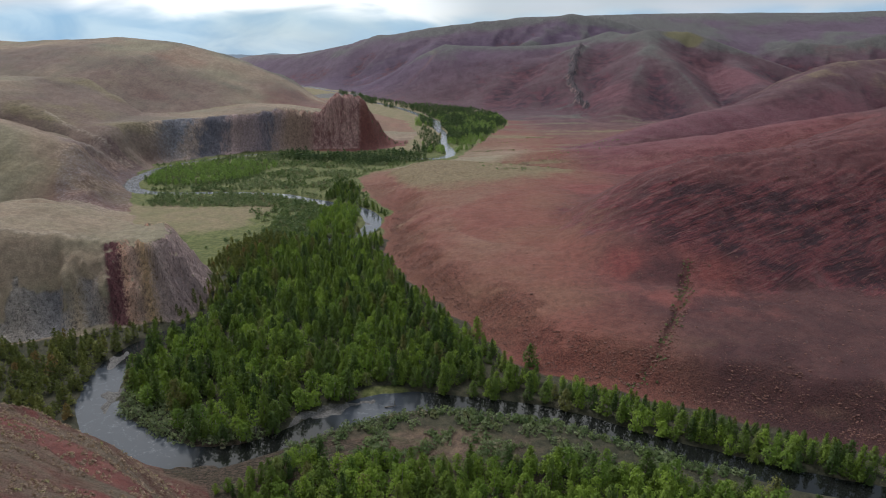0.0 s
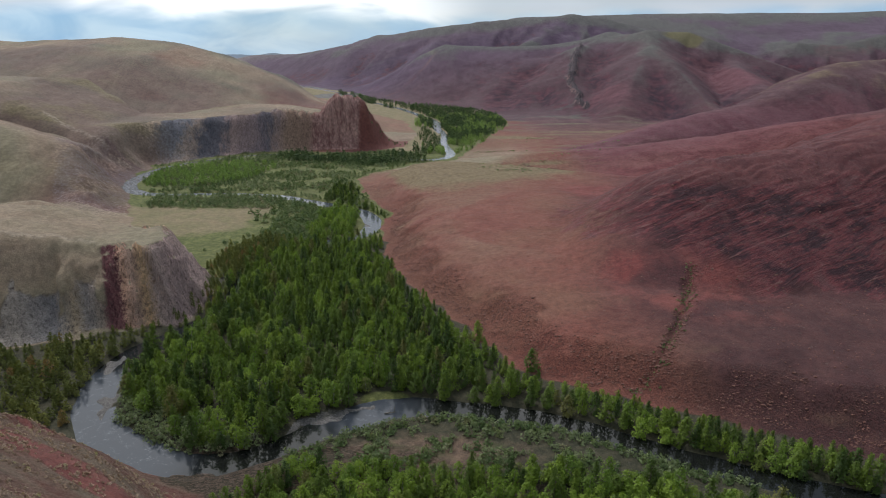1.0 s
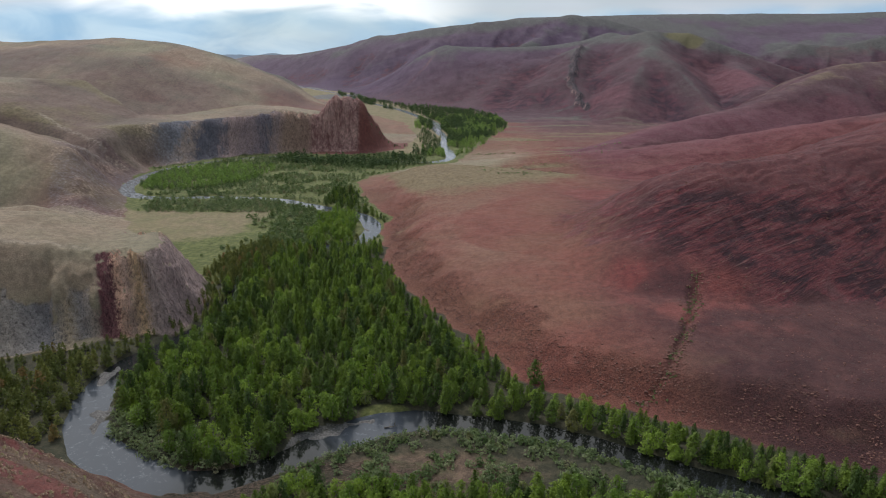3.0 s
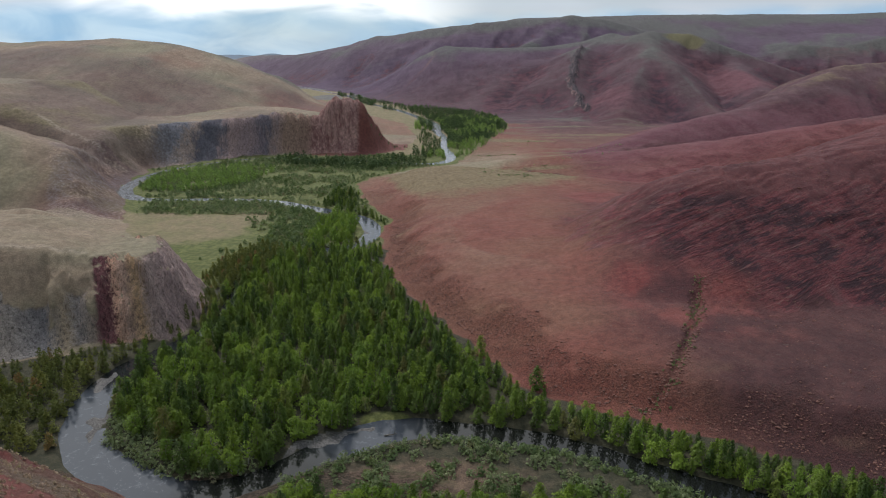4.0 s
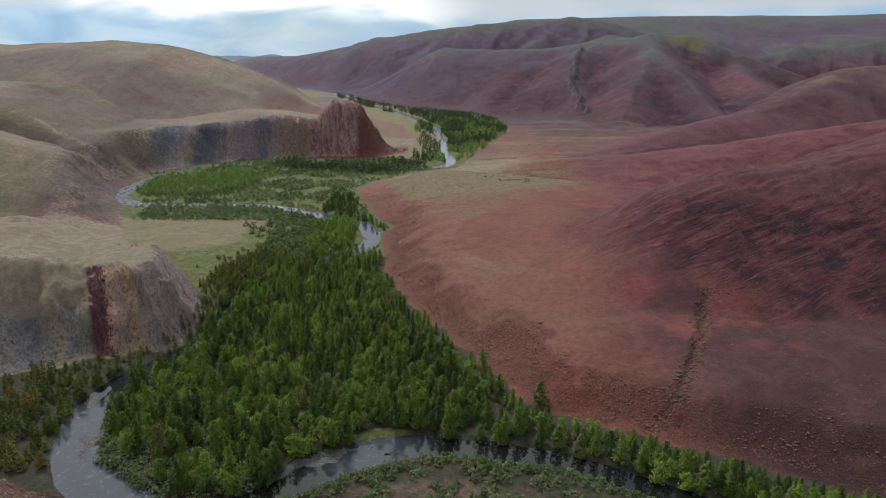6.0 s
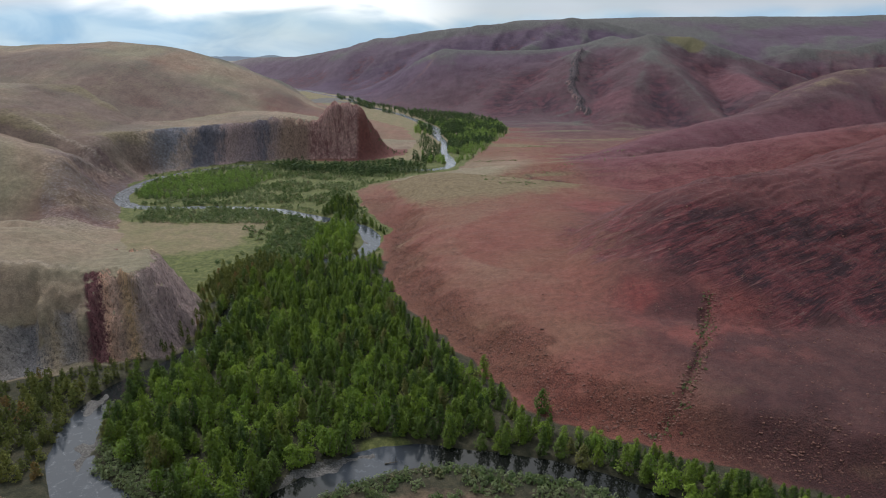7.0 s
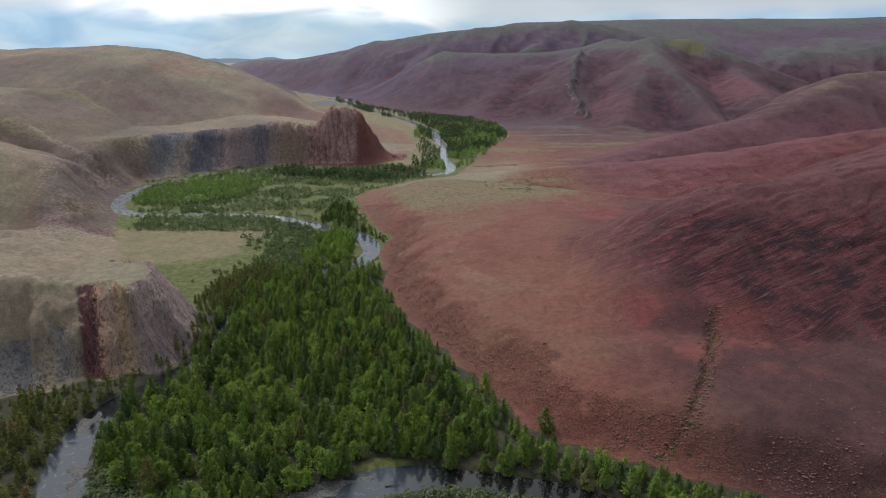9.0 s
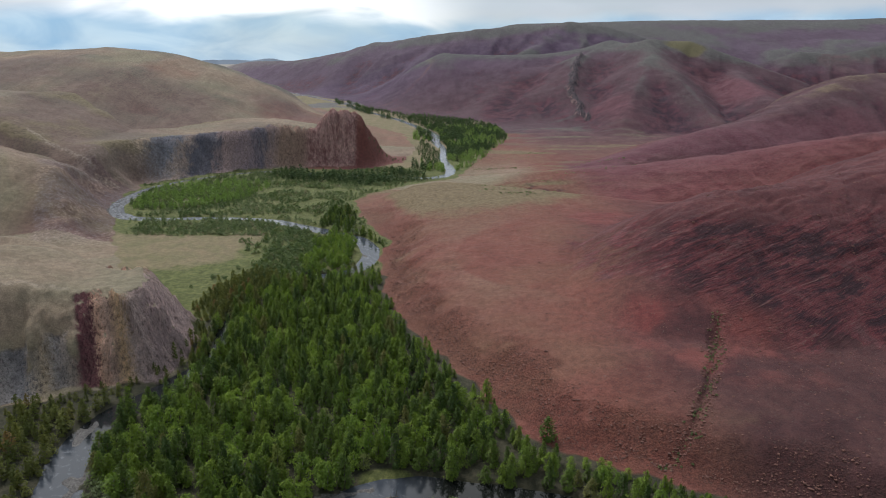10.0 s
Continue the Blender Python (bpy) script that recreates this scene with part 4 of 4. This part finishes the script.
def placed(spots, kind, seed):
    """All crowns and all trunks of many plants as arrays, with a tone for each plant."""
    r = np.random.default_rng(seed)
    out = {0: [], 1: []}
    for v in range(6):
        some = spots[np.arange(len(spots)) % 6 == v]
        if not len(some):
            continue
        turn = r.uniform(0, 6.2832, len(some))
        tone = r.uniform(0, 0.999, len(some))
        for which in (0, 1):
            verts, tris = MODELS[kind, v][which]
            c, s = np.cos(turn)[:, None], np.sin(turn)[:, None]
            k = some[:, 3:4]
            x = (verts[None, :, 0] * c - verts[None, :, 1] * s) * k + some[:, 0:1]
            y = (verts[None, :, 0] * s + verts[None, :, 1] * c) * k + some[:, 1:2]
            z = verts[None, :, 2] * k * some[:, 4:5] + some[:, 2:3]
            out[which].append((np.stack([x, y, z], -1).reshape(-1, 3), tris, len(some), len(verts), np.repeat(tone, len(verts))))
    made = []
    for which in (0, 1):
        verts, faces, tones, base = [], [], [], 0
        for vs, tris, count, nv, tone in out[which]:
            faces.append((tris[None] + (np.arange(count) * nv)[:, None, None] + base).reshape(-1, 3))
            verts.append(vs)
            tones.append(tone)
            base += len(vs)
        made.append((np.concatenate(verts), np.concatenate(faces), np.concatenate(tones)))
    return made


def stand(name, spots, kind, label, category, seed):
    """A wood too dense to count, as one thing with its foliage and its stems."""
    if not len(spots):
        return
    (cv, cf, ct), (tv, tf, tt) = placed(spots, kind, seed)
    me = mesh_from(name, cv, cf, [KINDS[kind][6]])
    attribute_on(me, "tone", ct)
    ob = tagged(new(name, me), label, category, kind="stuff")
    if kind in ("larch", "poplar"):
        stems = new("stems", mesh_from("stems", tv, tf, [KINDS[kind][7]]))
        stems.parent = ob
        tagged(stems, kind="stuff")


TREE_MESHES = {}


def single(kind, v, spot, name, label, category, group, seed):
    """One tree of its own: trunk and crown."""
    if (kind, v) not in TREE_MESHES:
        (cv, cf), (tv, tf) = MODELS[kind, v]
        crown = mesh_from("crown", cv, cf, [KINDS[kind][6]])
        attribute_on(crown, "tone", np.full(len(cv), 0.0))
        TREE_MESHES[kind, v] = (crown, mesh_from("trunk", tv, tf, [KINDS[kind][7]]))
    crown, trunk = TREE_MESHES[kind, v]
    base = tagged(new(name), label, category, group)
    base.matrix_world = Matrix.LocRotScale(spot[:3], Euler((0, 0, seed * 2.4 % 6.28)), (spot[3], spot[3], spot[3] * spot[4]))
    for part_name, me in (("crown", crown), ("trunk", trunk)):
        new(part_name, me).parent = base
    return base


def scatter(loop, spacing, seed, keep=None, small=0.75, large=1.2, off_water=1.5, off_edge=0.0):
    """Spots on the flood plain inside a loop, unevenly spread: x, y, z, size, stretch."""
    r = np.random.default_rng(seed)
    loop = [tuple(p) for p in loop]
    lo, hi = np.min(loop, 0), np.max(loop, 0)
    nx, ny = int((hi[0] - lo[0]) / spacing) + 1, int((hi[1] - lo[1]) / spacing) + 1
    gx, gy = np.meshgrid(np.arange(nx), np.arange(ny))
    x = lo[0] + (gx + 0.5 * (gy % 2) + r.uniform(-0.42, 0.42, gx.shape)).ravel() * spacing
    y = lo[1] + (gy + r.uniform(-0.42, 0.42, gx.shape)).ravel() * spacing
    ok = inside(x, y, loop)
    x, y = x[ok], y[ok]
    z, d, west, hill, cliff, riv = ground(x, y)
    ok = (riv > off_water) & (d < off_edge)
    if keep is not None:
        ok &= keep(x, y)
    x, y, z = x[ok], y[ok], z[ok]
    patch = (1 + 0.14 * fbm(x / 14, y / 14, seed, 2)) * (0.58 + 0.42 * smooth(-d[ok] / 14))
    return np.stack([x, y, z - 0.1, r.uniform(small, large, len(x)) * patch, r.uniform(0.88, 1.18, len(x))], -1)


def thin(seed, low, scale=12.0):
    return lambda x, y: fbm(x / scale, y / scale, seed, 3) > low


MAIN = [(-60, 144), (-40, 154), (-24, 172), (-6, 175), (4, 168), (20, 163), (40, 154), (62, 144), (85, 132), (200, 95), (210, 110), (125, 148), (60, 182), (30, 196), (14, 218), (-2, 247),
        (-20, 290), (-33, 336), (-40, 342), (-74, 322), (-92, 296), (-93, 246), (-98, 215), (-97, 180), (-84, 165)]
NEAR = [(-62, 132), (-52, 128), (-38, 140), (-22, 142), (-10, 137), (22, 138), (50, 134), (88, 116), (60, 92), (0, 88), (-45, 104)]
WEST_BANK = [(-190, 162), (-125, 152), (-100, 156), (-106, 190), (-106, 212), (-104, 228), (-120, 220), (-140, 209), (-184, 199)]

main_wood = scatter(MAIN, 3.75, 11, thin(31, -0.6, 9), 0.68, 1.12, 0.9, -1.2)
belt_wood = scatter([(44, 150), (62, 145), (85, 134), (120, 120), (200, 92), (215, 108), (125, 146), (95, 153), (58, 172), (44, 170)], 2.9, 15, thin(35, -0.6, 9), 0.5, 0.95, 0.4, -1.8)
main_wood = np.concatenate([main_wood[main_wood[:, 0] < 48], belt_wood[belt_wood[:, 0] >= 48]])
main_wood = main_wood[(np.hypot(main_wood[:, 0] - 28, main_wood[:, 1] - 191) > 7) & (np.hypot(main_wood[:, 0] - 12, main_wood[:, 1] - 214) > 5)]
main_wood = main_wood[np.hypot((main_wood[:, 0] + 17) / 7, (main_wood[:, 1] - 174) / 4) > 1]
main_wood = main_wood[(main_wood[:, 1] < 318) | (main_wood[:, 0] < -62) | (river(main_wood[:, 0], main_wood[:, 1]) > 9)]
near_wood = scatter(NEAR, 3.0, 12, thin(32, -0.55, 9), 0.55, 1.05, 0.6)
west_wood = scatter(WEST_BANK, 3.6, 13, thin(33, -0.6, 9), 0.5, 1.0, 0.8, 5.0)
r = np.random.default_rng(5)
share = r.uniform(0, 1, len(main_wood)) + 0.5 * fbm(main_wood[:, 0] / 18, main_wood[:, 1] / 18, 88, 2) < 0.25
stand("larch_wood", main_wood[~share], "larch", "dense dark green larch wood filling the river bend", "woods", 21)
stand("poplar_wood", main_wood[share], "poplar", "brighter green poplars mixed into the river wood", "woods", 22)
near_wood = near_wood[np.argsort(near_wood[:, 1])[::-1]]
for k, spot in enumerate(near_wood[:300]):
    kind = "poplar" if hash2(np.array([k]), np.array([3]), 1)[0] < 0.62 else "larch"
    single(kind, k % 6, spot, kind + "_tree", "bushy green " + kind + " standing in the wood by the river", "tree", "trees on the near bank", k)
stand("near_poplar_wood", near_wood[300:], "poplar", "light green poplar wood on the near river bank", "woods", 23)
stand("west_bank_wood", west_wood, "bank_larch", "mixed green and yellowish larches along the bank below the cliff", "woods", 24)

TIP = [(-103, 226), (-92, 226), (-86, 246), (-86, 300), (-74, 326), (-92, 338), (-106, 318), (-110, 292), (-101, 272), (-97, 250)]
stand("cliff_tip_wood", scatter(TIP, 2.5, 14, thin(34, -0.5, 9), 0.5, 0.95, 0.2, 3), "bank_larch", "dark green trees crowding the channel below the cliff", "woods", 25)

# willow scrub on the banks
NEAR_SCRUB = [(-50, 130), (-39, 146), (-26, 157), (-12, 163), (4, 166), (20, 162), (38, 156), (60, 146), (80, 136), (60, 126), (30, 137), (0, 138), (-20, 141)]
bank_scrub = scatter(NEAR_SCRUB, 1.7, 41, lambda x, y: fbm(x / 7, y / 7, 36, 3) > np.where(river(x, y) < 4.5, -2.0, 0.08), 0.5, 1.0, -0.3)
grey_share = fbm(bank_scrub[:, 0] / 6, bank_scrub[:, 1] / 4, 92, 2) > -0.05
stand("willow_scrub", bank_scrub[grey_share], "willow", "low grey-green willow scrub on the river bank", "shrubs", 31)
stand("bank_scrub", bank_scrub[~grey_share], "shrub", "fresh green bushes between the willows on the bank", "shrubs", 48)
BEND_SCRUB = [(-98, 170), (-84, 150), (-60, 146), (-46, 152), (-55, 158), (-80, 170), (-92, 190)]
stand("bend_scrub", scatter(BEND_SCRUB, 2.0, 42, None, 0.6, 1.15, 0.0), "willow", "grey-green willows fringing the inside of the bend", "shrubs", 32)

# the middle of the valley: scrub, groves and meadow
MIDDLE = [(-74, 325), (-36, 345), (-33, 392), (-50, 440), (-66, 500), (-58, 525), (-25, 565), (0, 590), (-50, 645), (-92, 628), (-165, 634), (-210, 606), (-246, 560), (-240, 500), (-212, 450), (-190, 415), (-110, 405), (-98, 370), (-92, 330)]
open_scrub = scatter(MIDDLE, 3.2, 51, thin(52, -0.25, 22), 0.55, 1.3, 2.0, -1)
pale_share = fbm(open_scrub[:, 0] / 30, open_scrub[:, 1] / 16, 89, 3) > 0.12
stand("pale_scrub", open_scrub[pale_share], "willow", "pale grey-green willows between the darker scrub", "shrubs", 43)
stand("middle_scrub", open_scrub[~pale_share], "shrub", "dark green scrub spread over the flood plain", "shrubs", 33)
grey = scatter([(-192, 408), (-110, 408), (-104, 440), (-150, 446), (-196, 444)], 3.2, 53, thin(54, -0.4, 15), 0.7, 1.2, 0.5)
stand("grey_willows", grey, "willow", "belt of grey-green willows beside the meadow", "shrubs", 34)
grove = scatter([(-228, 478), (-190, 470), (-148, 500), (-140, 560), (-180, 575), (-225, 545)], 3.6, 55, thin(56, -0.35, 20), 0.6, 0.95, 7)
stand("poplar_grove", grove, "far_poplar", "light green poplar grove inside the river loop", "woods", 35)
dark = scatter([(-150, 585), (-60, 560), (-20, 580), (0, 596), (-40, 618), (-95, 606), (-150, 612)], 4.2, 57, thin(58, -0.3, 20), 0.8, 1.25, 1)
stand("cliff_foot_wood", dark, "far_larch", "dark larches along the river below the red crag", "woods", 36)
inner = scatter([(-96, 318), (-74, 326), (-50, 350), (-50, 400), (-78, 415), (-98, 430), (-98, 380)], 2.9, 59, thin(60, -0.35, 14), 0.6, 1.0, 3)
bushy = inner[:, 0] + 8 * fbm(inner[:, 0] / 14, inner[:, 1] / 14, 90, 2) < -72
stand("inner_wood", inner[~bushy], "poplar", "green poplars beside the middle bend of the river", "woods", 37)
stand("meadow_scrub", inner[bushy] * (1, 1, 1, 1.5, 1), "shrub", "dense round bushes bordering the dry meadow", "shrubs", 44)
corner = scatter([(-33, 378), (-38, 396), (-58, 420), (-58, 470), (-72, 470), (-80, 430), (-60, 405), (-40, 385)], 3.2, 61, thin(62, -0.4, 14), 0.5, 0.85, 1.5, -1)
stand("corner_wood", corner, "larch", "dark larches in the outer corner of the river bend", "woods", 38)

# far woods up the valley
far_wood = scatter([(6, 690), (46, 735), (82, 860), (84, 930), (66, 1040), (-40, 1120), (-140, 1280), (-185, 1400), (-230, 1480), (-215, 1400), (-150, 1220), (-60, 1030), (-20, 940), (-18, 830), (8, 745)], 6.5, 63, thin(64, -0.25, 40), 0.9, 1.5, 1)
stand("far_wood", far_wood, "far_larch", "dark green wood beside the far reach of the river", "woods", 39)
near_reach = scatter([(-24, 606), (-34, 700), (-36, 900), (-36, 965), (82, 968), (86, 880), (70, 790), (44, 700), (30, 648), (12, 628)], 4.6, 66, thin(67, -0.3, 26), 0.7, 1.25, 1.5, 3)
near_reach = near_reach[(near_reach[:, 0] > -3) | (near_reach[:, 1] < 668) | (near_reach[:, 1] > 830)]
light = fbm(near_reach[:, 0] / 30, near_reach[:, 1] / 60, 91, 3) > -0.12
stand("reach_wood", near_reach[~light], "far_larch", "dark green wood on both banks of the straight river reach", "woods", 45)
stand("reach_grove", near_reach[light], "far_poplar", "lighter green poplars among the dark wood of the reach", "woods", 46)
far_scrub = scatter([(-14, 640), (4, 690), (-10, 760), (-25, 830), (-30, 760), (-22, 690)], 5.0, 65, None, 0.8, 1.5, 1, 5)
stand("far_scrub", far_scrub * (1, 1, 1, 0.6, 1), "far_larch", "dark scrub along the far river bank", "shrubs", 40)

# bushes on the flank of the crag, and scrub on the low red benches beyond the fan
for k in range(16):
    x, y = -74 + k * 2.4 + 1.5 * math.sin(k * 5.1), 662 + 1.4 * k + 3 * math.sin(k * 2.3)
    z = float(ground(np.array([x]), np.array([y]))[0][0])
    single("far_larch", k % 6, (x, y, z - 0.1, 0.45 + 0.12 * math.sin(k * 3.3), 1.0), "bush", "dark bush clinging to the flank of the red crag", "bush", "bushes on the crag", k)
benches = [(36, 632), (50, 631), (63, 630), (78, 534), (100, 545), (132, 557), (36, 482), (40, 470), (46, 459), (58, 455), (80, 600), (120, 610), (150, 600), (70, 690), (95, 720)]
r = np.random.default_rng(29)
seeds = np.array(benches, float)[r.integers(0, len(benches), 240)] + r.normal(0, 1, (240, 2)) * (9, 2.2)
z = ground(seeds[:, 0], seeds[:, 1])[0]
stand("bench_scrub", np.concatenate([seeds, z[:, None] - 0.1, r.uniform(0.22, 0.6, (240, 1)), np.full((240, 1), 0.8)], 1), "shrub", "small dark bushes dotted along the low red benches", "shrubs", 47)

# single trees at the edge of the red fan, and bushes on the meadow
for k, (x, y, size, kind) in enumerate([(28, 191, 1.12, "larch"), (12, 214, 1.0, "larch"), (8, 216, 0.6, "larch")]):
    z = float(ground(np.array([x * 1.0]), np.array([y * 1.0]))[0][0])
    single(kind, k, (x, y, z - 0.1, size, 1.0), "larch_tree", "lone dark green larch at the edge of the red fan", "tree", "trees on the red fan", k)
for k, (x, y, size) in enumerate([(-114, 331, 1.0), (-108, 330, 0.8), (-120, 318, 0.6), (-102, 326, 1.1), (-98, 336, 1.1), (-126, 300, 0.7), (-104, 372, 1.3), (-100, 378, 1.2), (-106, 384, 1.2), (-98, 386, 1.4), (-110, 378, 1.3), (-112, 388, 1.5), (-104, 394, 1.4), (-95, 372, 1.5), (-94, 360, 1.4), (-100, 352, 1.1), (-106, 345, 0.9), (-97, 344, 1.3), (-118, 394, 1.2), (-92, 350, 1.5)]):
    z = float(ground(np.array([x * 1.0]), np.array([y * 1.0]))[0][0])
    single("shrub", k % 6, (x, y, z - 0.1, 1.25 * size, 1.0), "bush", "round dark green bush on the dry meadow", "bush", "bushes on the meadow", k)

for k, (x, y, size) in enumerate([(-53, 149, 1.0), (-50, 153, 0.9), (-33, 170, 1.05), (-36, 168, 0.85), (-38, 172, 0.95), (-45, 186, 0.9)]):
    z = float(ground(np.array([x * 1.0]), np.array([y * 1.0]))[0][0])
    single("birch", k % 6, (x, y, z - 0.1, size, 1.0), "birch_tree", "slender birch with a pale trunk at the wood's edge", "tree", "birches at the wood's edge", k)


# ---- stones: the boulder belt at the foot of the red fan, and loose stones along its gully ----
def stone(seed):
    """A rough block of 20 triangles."""
    bm = bmesh.new()
    bmesh.ops.create_icosphere(bm, subdivisions=1, radius=1)
    r = random.Random(seed)
    flat = r.uniform(0.55, 0.85)
    for v in bm.verts:
        v.co = v.co * r.uniform(0.72, 1.25)
        v.co.z *= flat
    verts = np.array([v.co[:] for v in bm.verts])
    tris = np.array([[v.index for v in f.verts] for f in bm.faces])
    bm.free()
    return verts, tris


STONES = [stone(k) for k in range(8)]


def pile(name, spots, label, seed):
    """Many stones as one sheet of rubble. spots: x, y, size."""
    r = np.random.default_rng(seed)
    z = ground(spots[:, 0], spots[:, 1])[0]
    verts, faces, base = [], [], 0
    for k, (v, f) in enumerate(STONES):
        some = np.arange(len(spots)) % len(STONES) == k
        p, h = spots[some], z[some]
        turn = r.uniform(0, 6.28, len(p))
        c, s = np.cos(turn)[:, None], np.sin(turn)[:, None]
        size = p[:, 2:3]
        x = (v[None, :, 0] * c - v[None, :, 1] * s) * size * r.uniform(0.8, 1.4, (len(p), 1)) + p[:, 0:1]
        y = (v[None, :, 0] * s + v[None, :, 1] * c) * size + p[:, 1:2]
        zz = v[None, :, 2] * size + h[:, None] + size * 0.15
        verts.append(np.stack([x, y, zz], -1).reshape(-1, 3))
        faces.append((f[None] + (np.arange(len(p)) * len(v))[:, None, None] + base).reshape(-1, 3))
        base += len(p) * len(v)
    tagged(new(name, mesh_from(name, np.concatenate(verts), np.concatenate(faces), [RED_STONE])), label, "stones", kind="stuff")


r = np.random.default_rng(17)
belt = spline([p[:2] for p in EDGE_RIGHT if 100 < p[1] < 440], 1.0)
pick = belt[r.integers(0, len(belt) - 1, 42000)]
nearest = np.roll(belt, -1, 0)[:-1] - belt[:-1]
spread = r.uniform(5, 22, (len(pick), 1))
angle = r.uniform(0, 6.28, (len(pick), 1))
xy = pick + spread * np.concatenate([np.cos(angle), np.sin(angle)], 1)
d = land(xy[:, 0], xy[:, 1])[1]
clumps = fbm(xy[:, 0] / 9, xy[:, 1] / 9, 66, 2)
ok = (d > 4.0 + 3 * clumps) & (d < 21) & (clumps > -0.15)
pile("boulder_belt", np.concatenate([xy[ok], r.gamma(1.6, 0.085, (ok.sum(), 1)).clip(0.06, 0.45)], 1), "reddish boulders and rubble strewn along the foot of the fan", 3)

gully = spline(GULLY, 0.5)[:, :2]
xy = gully[r.integers(0, len(gully), 900)] + r.normal(0, 1.7, (900, 2))
pile("gully_stones", np.concatenate([xy, r.gamma(2.0, 0.10, (900, 1)).clip(0.08, 0.5)], 1), "loose stones lining the dry gully", 4)
xy = np.stack([r.uniform(0, 190, 8500), r.uniform(140, 330, 8500)], -1)
far_out = land(xy[:, 0], xy[:, 1])
ok = (far_out[1] > 14) & ~far_out[2] & (fbm(xy[:, 0] / 20, xy[:, 1] / 20, 68, 3) + 0.5 * smooth((xy[:, 0] - 60) / 60) > 0.22)
pile("slope_stones", np.concatenate([xy[ok], r.gamma(1.6, 0.085, (ok.sum(), 1)).clip(0.07, 0.7)], 1), "scattered stones on the bare red slope", 5)

# dry tufts on the slope below the eye
xy = np.stack([r.uniform(-118, -20, 9500), r.uniform(56, 140, 9500)], -1)
z, d, west, _, _, _ = ground(xy[:, 0], xy[:, 1])
ok = (d > 5) & west & (fbm(xy[:, 0] / 13 + xy[:, 1] / 30, xy[:, 1] / 4, 69, 3) > -0.15)
stand("dry_tufts", np.concatenate([xy[ok], z[ok][:, None] - 0.03, r.uniform(0.6, 1.5, (ok.sum(), 1)), np.full((ok.sum(), 1), 0.9)], 1), "tuft", "pale dry grass tufts on the reddish slope", "grass", 72)

# tussocks and small bushes along the gully
tufts = gully[r.integers(0, len(gully), 170)] + r.normal(0, 1.3, (170, 2))
z = ground(tufts[:, 0], tufts[:, 1])[0]
stand("gully_bushes", np.concatenate([tufts, z[:, None] - 0.05, r.uniform(0.12, 0.38, (170, 1)), np.full((170, 1), 0.9)], 1), "shrub", "small dark tussocks along the dry gully", "shrubs", 71)



def rough_mesh(name, blocks, mat, seed):
    """Blocks of rock grown together: x, y, z, size, height."""
    bm = bmesh.new()
    r = random.Random(seed)
    for x, y, z, size, tall in blocks:
        made = bmesh.ops.create_icosphere(bm, subdivisions=3, radius=1)["verts"]
        shift = r.uniform(0, 50)
        for v in made:
            v.co *= 1 + 0.35 * noise.fractal(v.co * 1.6 + Vector((shift, 0, 0)), 1.0, 2.0, 4) + 0.12 * noise.noise(v.co * 6)
            v.co = Vector((v.co.x * size + x, v.co.y * size + y, max(v.co.z, -0.5) * tall + z))
    me = bpy.data.meshes.new(name)
    bm.to_mesh(me)
    bm.free()
    me.materials.append(mat)
    return me


OCHRE_STONE = plain_material("ochre_stone", (0.24, 0.11, 0.075), (0.36, 0.22, 0.15), 0.9)
knob = [(-143.0, 296.0, 3.0, 3.4), (-146.8, 297.5, 2.2, 2.6), (-139.4, 294.5, 2.3, 2.2), (-141.6, 292.6, 1.7, 1.4)]
spots = np.array([p[:2] for p in knob])
base = ground(spots[:, 0], spots[:, 1])[0]
tagged(new("rock_outcrop", rough_mesh("rock_outcrop", [(x, y, b + 0.2, s, t) for (x, y, s, t), b in zip(knob, base)], OCHRE_STONE, 9)), "rusty orange rock outcrop on the grassy spur", "rock")

# a bare branch stranded in the shallows
wood = tagged(new("driftwood"), "dark bare driftwood stranded in the shallow river", "driftwood")
wood.location = (-15.0, 166.5, 0.35)
for part_name, (va, vb, thick) in {"log": ((-1.8, 0, 0), (1.6, 0.5, 0.3), 0.22), "branch": ((0.9, 0.4, 0.2), (1.2, 0.9, 1.9), 0.10), "twig": ((-0.3, 0.2, 0.1), (-0.6, 0.9, 1.0), 0.07)}.items():
    bm = bmesh.new()
    bmesh.ops.create_cone(bm, cap_ends=True, segments=8, radius1=thick, radius2=thick * 0.35, depth=1.0)
    va, vb = Vector(va), Vector(vb)
    bm.transform(Matrix.Translation((va + vb) / 2) @ (vb - va).to_track_quat("Z", "Y").to_matrix().to_4x4() @ Matrix.Diagonal((1, 1, (vb - va).length, 1)))
    me = bpy.data.meshes.new(part_name)
    bm.to_mesh(me)
    bm.free()
    me.materials.append(BARK)
    new(part_name, me).parent = wood

# distant hills beyond the plain, haze put into their pale blue colour
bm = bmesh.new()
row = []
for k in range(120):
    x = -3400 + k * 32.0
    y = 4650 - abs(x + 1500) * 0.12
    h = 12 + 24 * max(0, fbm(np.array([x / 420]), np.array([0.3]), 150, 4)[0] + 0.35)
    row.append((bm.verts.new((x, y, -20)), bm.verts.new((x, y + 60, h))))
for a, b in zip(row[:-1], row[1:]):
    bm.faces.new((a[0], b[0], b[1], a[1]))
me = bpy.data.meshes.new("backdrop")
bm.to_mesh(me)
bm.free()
me.materials.append(plain_material("hazy_far_hills", (0.30, 0.36, 0.44), (0.34, 0.40, 0.47), 0.004))
tagged(new("backdrop", me), "low hills beyond the distant plain, tinted pale blue for haze", "hills", kind="structure")
